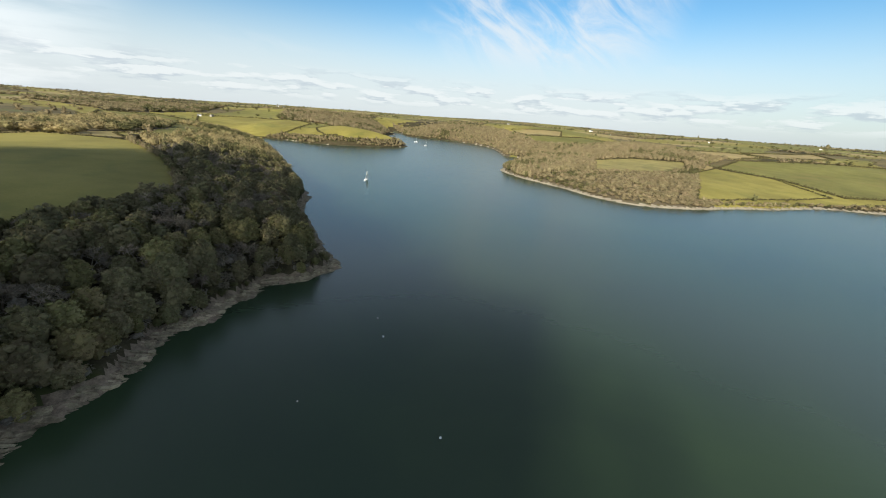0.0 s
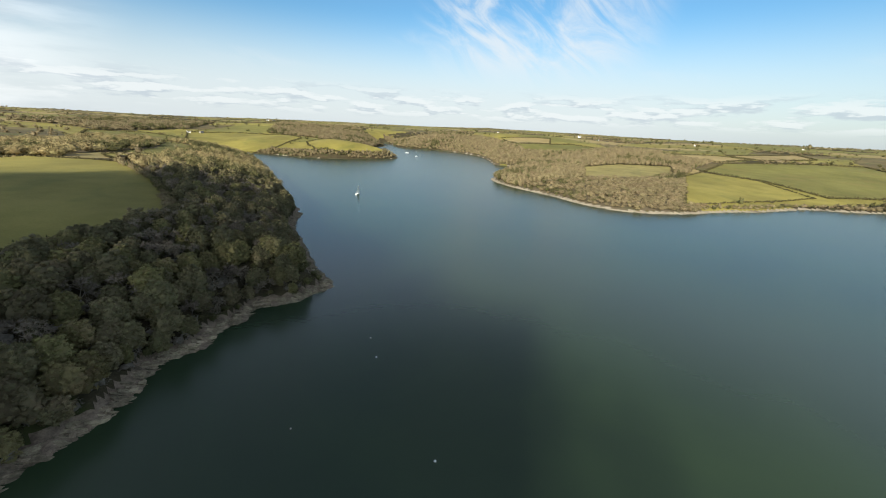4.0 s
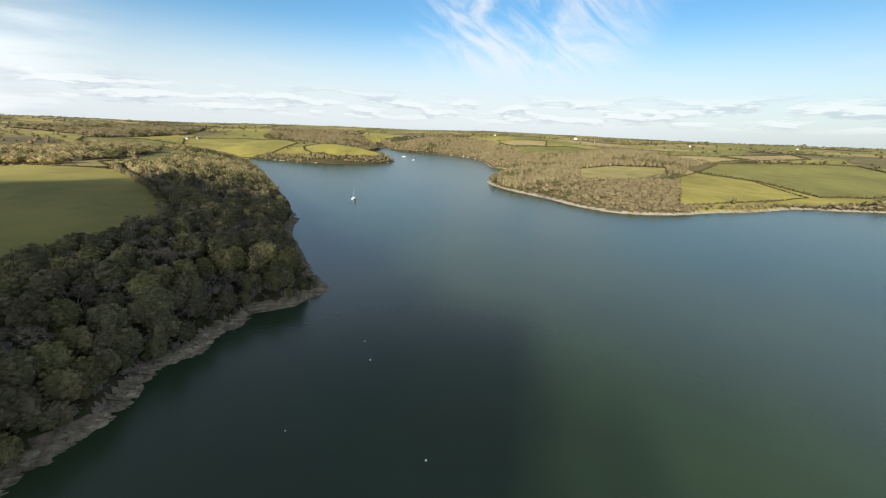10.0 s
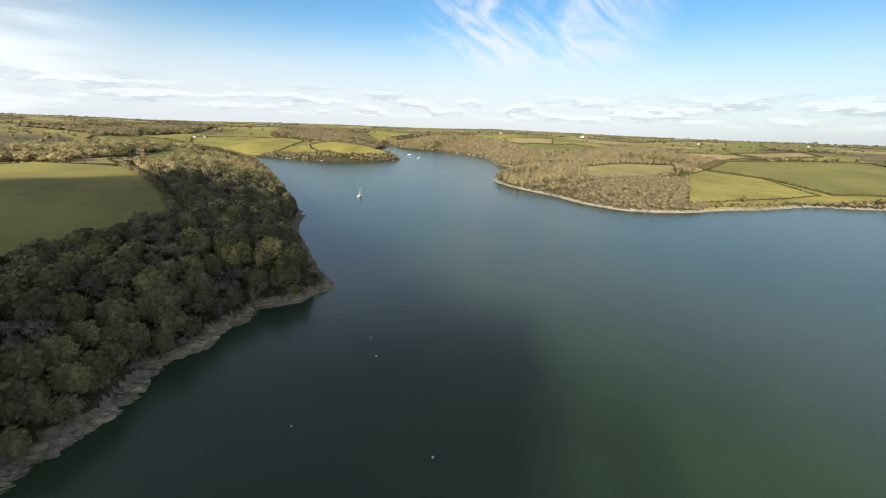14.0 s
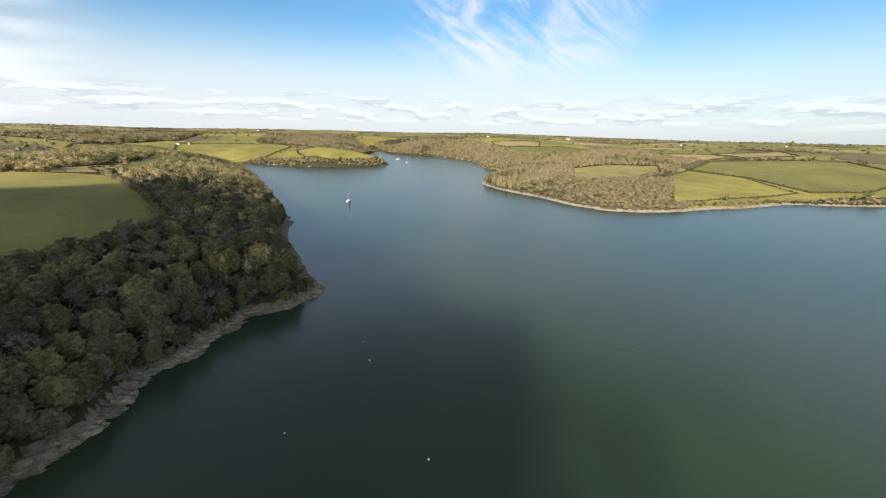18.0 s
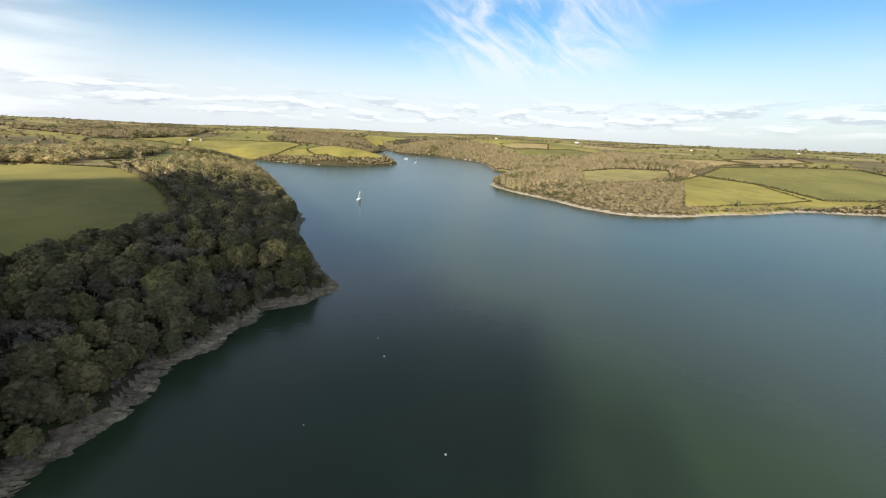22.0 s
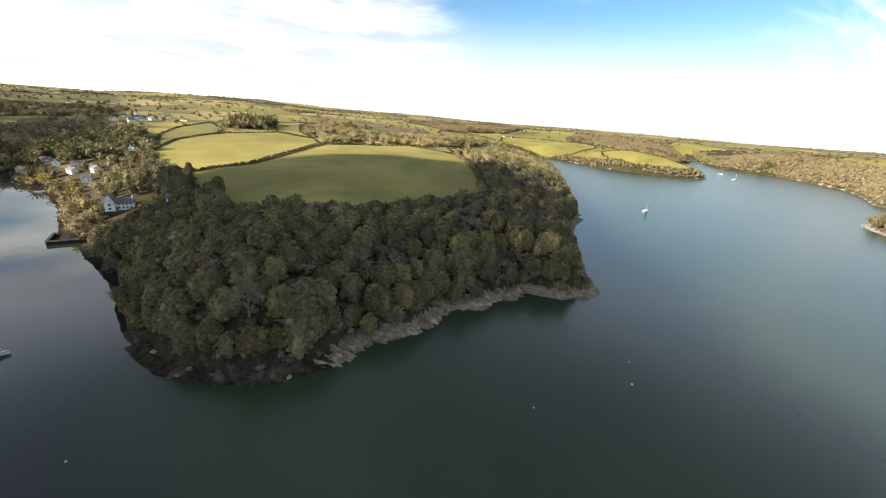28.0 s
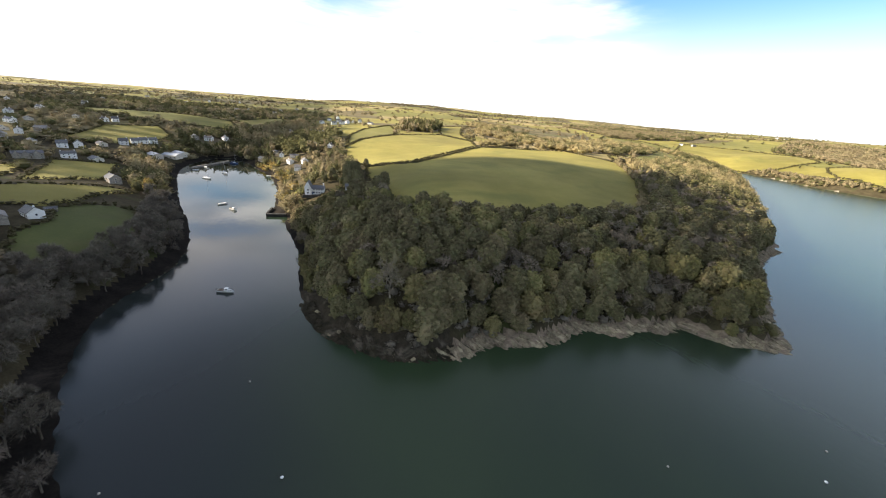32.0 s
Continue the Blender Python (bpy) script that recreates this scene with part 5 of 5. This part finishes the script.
for sx, sy, turn_, size in ((-189, -97, 28, 0.55), (-199, -83, 100, 0.42)):
    byre = make_house("farm_shed", 9.0, 5.0, 2.4, 1.4, "stone", "slate", "low stone farm shed with a slate roof", "shed", floors=1, across=2, chimneys=0)
    byre.matrix_basis = Matrix.Translation((sx, sy, float(height(sx, sy)[0]) + 0.2)) @ Matrix.Rotation(radians(turn_), 4, "Z") @ Matrix.Diagonal((size, size, size, 1))

# ---- quay and creek walls ----


def make_wall(name, a, b, wide, low, high, label, category, courses=3, kind="", stuff="stone"):
    """A stone wall of laid blocks between two places."""
    a, b = Vector((*a, 0)), Vector((*b, 0))
    long_ = (b - a).length
    wall = empty(name, Matrix.Translation(a) @ Matrix.Rotation(math.atan2(b.y - a.y, b.x - a.x), 4, "Z"), label=label, category=category, kind=kind)
    part("core", box(0.05, long_ - 0.05, -wide / 2 + 0.08, wide / 2 - 0.08, low, high - 0.06), stuff, wall)
    gen = fixed(int(long_ * 10))
    tall = (high - max(low, -0.4)) / courses
    shapes = []
    for k in range(5):
        bm = box(-0.5, 0.5, -wide / 2, wide / 2, 0.0, tall - 0.03, 0.05)
        for v in bm.verts:
            v.co += Vector(gen.normal(0, 0.015, 3))
        me = bpy.data.meshes.new("block")
        bm.to_mesh(me)
        bm.free()
        me.materials.append(M[stuff])
        shapes.append(me)
    for c in range(courses):
        x = 0.0
        while x < long_:
            w = min(gen.uniform(0.9, 1.8), long_ - x)
            block = shared_part("block", shapes[int(gen.integers(5))], wall)
            block.location = (x + w / 2, gen.normal(0, 0.03), max(low, -0.4) + c * tall)
            block.scale = (w - 0.04, 1, 1)
            x += w
    return wall


make_wall("quay_wall", (-229.5, -5), (-227, 5.5), 2.4, -2.0, 1.6, "dark stone quay reaching into the creek", "quay", 3, "", "quay_stone")
make_wall("quay_wall", (-231, -4.6), (-243, -1.5), 1.2, -1.0, 1.5, "low dark sea wall below the garden", "quay", 3, "", "quay_stone")
make_wall("creek_wall", (-385, -62), (-425, -36), 1.0, -1.0, 1.4, "long pale stone wall along the creek head", "quay", 2)

# ---- boats and buoys ----


def hull_of(length, beam, depth, low=-0.35, flare=0.72):
    """A lofted hull with a pointed bow and flat stern, open at deck height."""
    bm = bmesh.new()
    rings = []
    for k in range(9):
        u = k / 8
        wide = beam / 2 * (0.80 + 0.45 * u - 1.22 * u ** 4.2) if u < 1 else 0.02
        sheer = depth + 0.32 * depth * u * u
        x = -length / 2 + length * u
        keel = low + 0.30 * depth * max(0, u - 0.6) * 2
        rings.append([bm.verts.new(p) for p in ((x, -wide, sheer), (x, -wide * flare, (keel + sheer) * 0.35), (x, 0, keel), (x, wide * flare, (keel + sheer) * 0.35), (x, wide, sheer))])
    for a, b in zip(rings, rings[1:]):
        for i in range(4):
            bm.faces.new((a[i], a[i + 1], b[i + 1], b[i]))
        bm.faces.new((a[4], a[0], b[0], b[4]))
    bm.faces.new(rings[0])
    bm.faces.new(rings[-1][::-1])
    return bm


def motor_boat(x, y, turn_, length, label, cabin=True):
    boat = empty("motor_boat", Matrix.Translation((x, y, 0.0)) @ Matrix.Rotation(radians(turn_), 4, "Z"), label=label, category="boat")
    beam = length * 0.36
    part("hull", hull_of(length, beam, length * 0.13), "paint_white", boat)
    part("gunwale", rod([(-length / 2, -beam * 0.40, length * 0.137), (0, -beam * 0.49, length * 0.15), (length * 0.3, -beam * 0.36, length * 0.165), (length * 0.5, 0, length * 0.18),
                         (length * 0.3, beam * 0.36, length * 0.165), (0, beam * 0.49, length * 0.15), (-length / 2, beam * 0.40, length * 0.137)], [0.06] * 7, 5), "dark_paint", boat)
    if cabin:
        house = part("wheelhouse", box(-length * 0.02, length * 0.22, -beam * 0.28, beam * 0.28, length * 0.12, length * 0.29, 0.1), "paint_white", boat)
        part("windscreen", box(length * 0.205, length * 0.226, -beam * 0.24, beam * 0.24, length * 0.205, length * 0.265), "glass", house)
        part("side_window", box(length * 0.03, length * 0.19, -beam * 0.287, -beam * 0.275, length * 0.205, length * 0.265), "glass", house)
        part("side_window", box(length * 0.03, length * 0.19, beam * 0.275, beam * 0.287, length * 0.205, length * 0.265), "glass", house)
        part("cockpit", box(-length * 0.44, -length * 0.06, -beam * 0.32, beam * 0.32, length * 0.133, length * 0.142), "timber", boat, "brown cockpit sole")
    engine = part("outboard_motor", box(-length * 0.57, -length * 0.49, -0.18, 0.18, length * 0.05, length * 0.2, 0.06), "dark_paint", boat)
    part("leg", box(-length * 0.545, -length * 0.515, -0.06, 0.06, -0.4, length * 0.06), "dark_paint", engine)
    return boat


def yacht(x, y, turn_, length, label, sails=False, lean=0.0, hull="paint_white"):
    boat = empty("sailing_boat", Matrix.Translation((x, y, 0.0)) @ Matrix.Rotation(radians(turn_), 4, "Z") @ Matrix.Rotation(radians(lean), 4, "X"), label=label, category="boat")
    part("hull", hull_of(length, length * 0.32, length * 0.11, -0.4), hull, boat)
    part("coachroof", box(-length * 0.10, length * 0.22, -length * 0.09, length * 0.09, length * 0.11, length * 0.175, 0.1), "paint_white", boat)
    mast = part("mast", rod([(length * 0.10, 0, length * 0.1), (length * 0.10, 0, length * 1.25)], [0.09, 0.06], 6), "alloy", boat)
    part("boom", rod([(length * 0.10, 0, length * 0.24), (-length * 0.36, 0, length * 0.24)], [0.07, 0.05], 6), "alloy", boat)
    part("forestay", rod([(length * 0.49, 0, length * 0.15), (length * 0.10, 0, length * 1.2)], [0.02, 0.02], 4), "alloy", mast)
    if sails:
        for name, a, b, c, belly in (("mainsail", (0.085, 1.22), (0.085, 0.27), (-0.35, 0.26), 0.05), ("jib", (0.12, 1.12), (0.48, 0.18), (0.06, 0.22), 0.06)):
            bm = bmesh.new()
            grid = []
            for i in range(9):
                u = i / 8
                row = []
                for j in range(5):
                    v = j / 4
                    px = (a[0] + (b[0] - a[0]) * u) * (1 - v) + (a[0] + (c[0] - a[0]) * u) * v
                    pz = (a[1] + (b[1] - a[1]) * u) * (1 - v) + (a[1] + (c[1] - a[1]) * u) * v
                    bulge = belly * math.sin(math.pi * v) * math.sin(math.pi * min(u * 1.1, 1)) + 0.02 * u * v
                    row.append(bm.verts.new((px * length, bulge * length, pz * length)))
                grid.append(row)
            for i in range(8):
                for j in range(4):
                    bm.faces.new((grid[i][j], grid[i + 1][j], grid[i + 1][j + 1], grid[i][j + 1]))
            bmesh.ops.remove_doubles(bm, verts=bm.verts[:], dist=0.001)
            bmesh.ops.solidify(bm, geom=bm.faces[:], thickness=0.02)
            part(name, bm, "sailcloth", boat, "white " + name, True)
    else:
        part("sail_cover", rod([(length * 0.08, 0, length * 0.265), (-length * 0.34, 0, length * 0.262)], [0.16, 0.10], 6), "paint_blue", boat, "furled sail under a blue cover")
    return boat


motor_boat(-137.2, -19.2, 68, 5.5, "white motor boat with a small wheelhouse moored in the creek")
motor_boat(-245.5, -22.5, 40, 5.6, "small white cabin boat moored in the creek")
motor_boat(-259.5, -29.0, 110, 5.0, "small white open boat moored in the creek", False)
motor_boat(-349, -1.5, 60, 5.0, "white dinghy drawn up on the creek shore", False)
motor_boat(-392, -52, 30, 5.0, "small boat aground beside the creek wall", False)
motor_boat(-378, -58, 80, 4.6, "small boat aground beside the creek wall", False)
yacht(-340, -45.5, 50, 7.5, "white yacht with bare mast aground in the creek", False, 12)
yacht(-361.5, -34.7, 30, 8.0, "white yacht with bare mast in the creek", False, 5)
yacht(-414, -31, 70, 7.5, "blue yacht with bare mast leaning on the mud", False, -16, "paint_blue")
yacht(-82.8, 371.5, 75, 7.6, "small yacht under white sails on the estuary", True, 8)
yacht(-90.5, 986, 20, 10.0, "moored white yacht far up the river", False)
yacht(-58.3, 887, 60, 10.0, "moored white yacht far up the river", False)


def make_buoy(size, stuff, label):
    buoy = empty("mooring_buoy", label=label, category="buoy", group="mooring buoys")
    bm = bmesh.new()
    bmesh.ops.create_uvsphere(bm, u_segments=14, v_segments=9, radius=size)
    for v in bm.verts:
        v.co.z = v.co.z * 0.88 + size * 0.25
    part("float", bm, stuff, buoy, "", True)
    part("waist_band", rod([(0, 0, size * 0.12), (0, 0, size * 0.24)], [size * 1.02, size * 1.02], 14), "dark_paint", buoy)
    part("ring", rod([(size * 0.25 * math.cos(a), 0, size * 1.1 + size * 0.25 * math.sin(a)) for a in np.linspace(0, math.pi, 6)], [0.03] * 6, 4), "alloy", buoy)
    return buoy


big_buoy, small_buoy = make_buoy(0.31, "paint_white", "round white mooring buoy on the water"), make_buoy(0.24, "cream", "small weathered mooring buoy on the water")
big_buoy.location, small_buoy.location = (-16.5, 97.5, 0), (-31.5, 68.4, 0)
for bx, by in ((2.4, 61.0), (-57.2, -4.6)):
    copy_thing(big_buoy, pose(bx, by, 0))
for bx, by in ((-86.3, -10.5), (-65.0, -33.0), (-20.3, 108.1)):
    copy_thing(small_buoy, pose(bx, by, 0))

# ---- a lone pine on the skyline ----
pine = make_oak(71, 15.0, 15.0, "oak", "lone dark pine on the skyline")
pine.name = "skyline_tree"
pine["group"] = ""
pine.matrix_basis = Matrix.Translation((1392, 1446, float(height(1392, 1446)[0]))) @ Matrix.Diagonal((0.9, 0.9, 1.2, 1))

willow = make_oak(72, 8.0, 8.5, "golden", "golden-twigged willow beside the creek")
willow.name = "willow"
willow["group"] = ""
willow.matrix_basis = Matrix.Translation((-271, -67, float(height(-271, -67)[0])))
for tx, ty, size in ((-197, -99, 0.75), (-250, 49, 1.0), (-256, 53, 0.8), (-204, 57, 0.9), (-272, 63, 0.6), (-222, 40, 0.9), (-228, 46, 1.0), (-236, 50, 0.85), (-246, 44, 0.95), (-205, 45, 0.8), (-252, 36, 0.8), (-262, 46, 0.9)):
    m = Matrix.Translation((tx, ty, float(height(tx, ty)[0]))) @ Matrix.Rotation(tx * 1.7, 4, "Z") @ Matrix.Diagonal((size * 0.8, size * 0.8, size * 1.1, 1))
    copy_thing(OAKS[1], m).matrix_basis = m

# ---- rocks of the point ----
gen = fixed(500)
SLABS = []
for k in range(9):
    bm = box(-0.5, 0.5, -0.5, 0.5, -0.5, 0.5)
    bmesh.ops.subdivide_edges(bm, edges=bm.edges[:], cuts=1, use_grid_fill=True)
    for v in bm.verts:
        v.co = v.co * (1 - 0.10 * (abs(v.co.x) + abs(v.co.y) + abs(v.co.z) > 1.2)) + Vector((gen.normal(0, 0.05), gen.normal(0, 0.10), gen.normal(0, 0.08)))
    me = bpy.data.meshes.new("rock")
    bmesh.ops.recalc_face_normals(bm, faces=bm.faces[:])
    bm.to_mesh(me)
    bm.free()
    me.materials.append(M["rock"])
    SLABS.append(me)
DARK_SLABS = []
for me in SLABS[:5]:
    me = me.copy()
    me.materials.clear()
    me.materials.append(M["weed"])
    DARK_SLABS.append(me)
line = np.array([p for p in COAST if -125 < p[0] < -40 and 3 < p[1] < 285])
seg = np.diff(line, axis=0)
lens = np.linalg.norm(seg, axis=1)
run = np.concatenate([[0], np.cumsum(lens)])
rocky_shore = empty("rocky_shore", label="ledges of pale slate rock at the foot of the wood", category="rocks", kind="structure")
INLAND = 1.0 if shore(*(line[5] + np.array([-seg[5][1], seg[5][0]]) / lens[5] * 3))[0] > 0 else -1.0


def rock_at(s, off):
    i = int(np.clip(np.searchsorted(run, s) - 1, 0, len(seg) - 1))
    p = line[i] + seg[i] * (s - run[i]) / lens[i]
    return p + INLAND * np.array([-seg[i][1], seg[i][0]]) / lens[i] * off


STRIKE = radians(24)


def shelf_places(n, limit):
    """Places on the shelf of rock, as far along the shore as the limit."""
    out = []
    while len(out) < n:
        p = rock_at(gen.uniform(0, run[-1]), gen.uniform(-1.0, 3.1))
        if p[1] < limit:
            out.append(p)
    return np.array(out)


def lay_slabs(places, sizes):
    """Slabs bedded in the slope: they run along the strike of the slate, the seaward end low, the top tilted with the beds."""
    turns = STRIKE + gen.normal(0, 0.24, len(places))
    ways = np.stack([np.cos(turns), np.sin(turns)], 1) * sizes[:, :1] / 2
    ends = np.maximum(height(*np.concatenate([places - ways, places + ways]).T), -0.3).reshape(2, -1)
    ends[1] = np.minimum(ends[1], ends[0] + sizes[:, 0] * 0.45)
    made = []
    for p, way, (long_, wide, thick), z0, z1 in zip(places, ways, sizes, *ends):
        run_ = Vector((2 * way[0], 2 * way[1], float(z1 - z0))).normalized()
        side = Vector((-way[1], way[0], 0)).normalized()
        side = (side + run_.cross(side) * gen.normal(0.30, 0.10)).normalized()
        m = Matrix((run_ * long_, side * wide, run_.cross(side) * thick)).transposed().to_4x4()
        m.translation = (p[0], p[1], (z0 + z1) / 2 + thick * 0.05 + gen.uniform(-0.1, 0.15))
        made.append(m)
    return made


def slab_sizes(n, long_, wide, thick):
    return np.stack([gen.uniform(*long_, n), gen.uniform(*wide, n), gen.uniform(*thick, n)], 1)


places = shelf_places(300, 165)
sizes = np.where(gen.random((300, 1)) < 0.14, slab_sizes(300, (0.9, 1.9), (0.8, 1.4), (0.8, 1.4)), slab_sizes(300, (1.6, 4.0), (0.5, 1.1), (0.35, 0.7)))
for p, m in zip(places, lay_slabs(places, sizes)):
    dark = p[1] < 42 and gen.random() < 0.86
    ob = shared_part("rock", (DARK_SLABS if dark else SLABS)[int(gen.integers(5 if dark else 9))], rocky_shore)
    ob.matrix_basis = m
# thinner beds and loose stones, too many to count
slab_v = [np.array([v.co for v in me.vertices]) for me in SLABS]
slab_f = [np.array([q.vertices[:] for q in me.polygons]) for me in SLABS]
places = shelf_places(1900, 400)
sizes = np.concatenate([slab_sizes(1200, (1.2, 4.2), (0.25, 0.7), (0.25, 0.5)), slab_sizes(700, (0.4, 1.1), (0.3, 0.7), (0.3, 0.6))])
verts, faces, weedy, count = [], [], [], 0
for p, m in zip(places, lay_slabs(places, sizes)):
    kind, m = int(gen.integers(9)), np.array(m)
    verts.append(slab_v[kind] @ m[:3, :3].T + m[:3, 3])
    faces.append(slab_f[kind] + count)
    weedy += [int(p[1] + gen.normal(0, 4) < 41)] * len(slab_f[kind])
    count += len(slab_v[kind])
tagged(new("shore_stones", mesh_of("shore_stones", np.concatenate(verts), np.concatenate(faces), ["rock", "weed"], weedy)), "thin slate beds and loose stones along the waterline", "stones", kind="stuff")

# ---- cloud whose shade lies on the near wood and water ----
SHADE = [(-208, 110), (-210, 172), (-204, 225), (-200, 275), (-190, 318), (-160, 348), (-120, 318), (-58, 222), (-14, 152), (16, 122), (28, 82), (26, 50), (24, -20), (50, -120), (-60, -200), (-230, -100),
         (-235, -50), (-200, -20), (-195, 20), (-200, 60)]
VILLAGE_SHADE = [(-290, -75), (-258, -62), (-255, -36), (-340, -22), (-400, 30), (-430, 92), (-560, 170), (-640, 200), (-720, 280), (-800, 200), (-800, -360), (-700, -330), (-420, -200), (-300, -150)]


def make_cloud(outline, gap, size, seed, label, fray=26.0, thin=None):
    gen = fixed(seed)
    x, y = spread(outline, gap, seed)
    c = np.stack([x, y, np.zeros(len(x))], 1) + np.array(TO_SUN)[None] * (1500 + gen.normal(0, 25, len(x)))[:, None]
    lighter = np.where(inside_shape(x, y, thin), 0.80, 1.0) if thin else np.ones(len(x))
    # frayed edge: thin shreds round the outside
    o = np.array(outline, float)
    middle = o.mean(0)
    wider = [tuple(middle + (p - middle) * (1 + fray / np.linalg.norm(p - middle))) for p in o]
    ex, ey = spread(wider, gap * 0.75, seed + 50)
    out = ~inside_shape(ex, ey, outline)
    shreds = np.stack([ex[out], ey[out], np.zeros(out.sum())], 1) + np.array(TO_SUN)[None] * 1500
    radii = np.concatenate([size * lighter * gen.uniform(0.6, 1.2, len(c)), size * gen.uniform(0.12, 0.42, len(shreds))])
    v, f = lumps_and_leaves(np.concatenate([c, shreds]), radii, 0, 1, gen, BALL1, 1.0)
    return tagged(new("cloud", mesh_of("cloud", v, f, ["vapour"], None, True)), label, "cloud")


make_cloud(SHADE, 12.0, 9.3, 401, "low white cumulus cloud drifting before the sun", 26.0, [(-90, 150), (-30, 138), (-5, 160), (-60, 235), (-120, 330), (-150, 345), (-125, 260), (-100, 200)])
# second layer, added out of view to block sun leaking onto the pasture
FIELD_SHADE = [(-222, 92), (-246, 168), (-248, 235), (-236, 280), (-181, 322), (-150, 310), (-118, 255), (-105, 180), (-110, 120)]
make_cloud(FIELD_SHADE, 9.0, 11.2, 403, "unseen dense cloud layer added to deepen the shade on the pasture", 14.0)
# another unseen layer, added only to darken the near bank and its water
BANK_SHADE = [(20, -110), (0, -25), (-40, 5), (-150, -8), (-215, -8), (-225, -50), (-120, -78), (-60, -112)]
make_cloud(BANK_SHADE, 12.0, 8.6, 404, "unseen cloud layer added to darken the near bank", 18.0)
make_cloud(VILLAGE_SHADE, 30.0, 12.2, 402, "broken white cumulus cloud over the creek village")
HILL_SHADE = [(-800, 190), (-1500, 330), (-2300, 420), (-2300, -600), (-1300, -600), (-800, -360)]
make_cloud(HILL_SHADE, 46.0, 16.0, 405, "broken white cumulus cloud over the far hillside", 40.0)
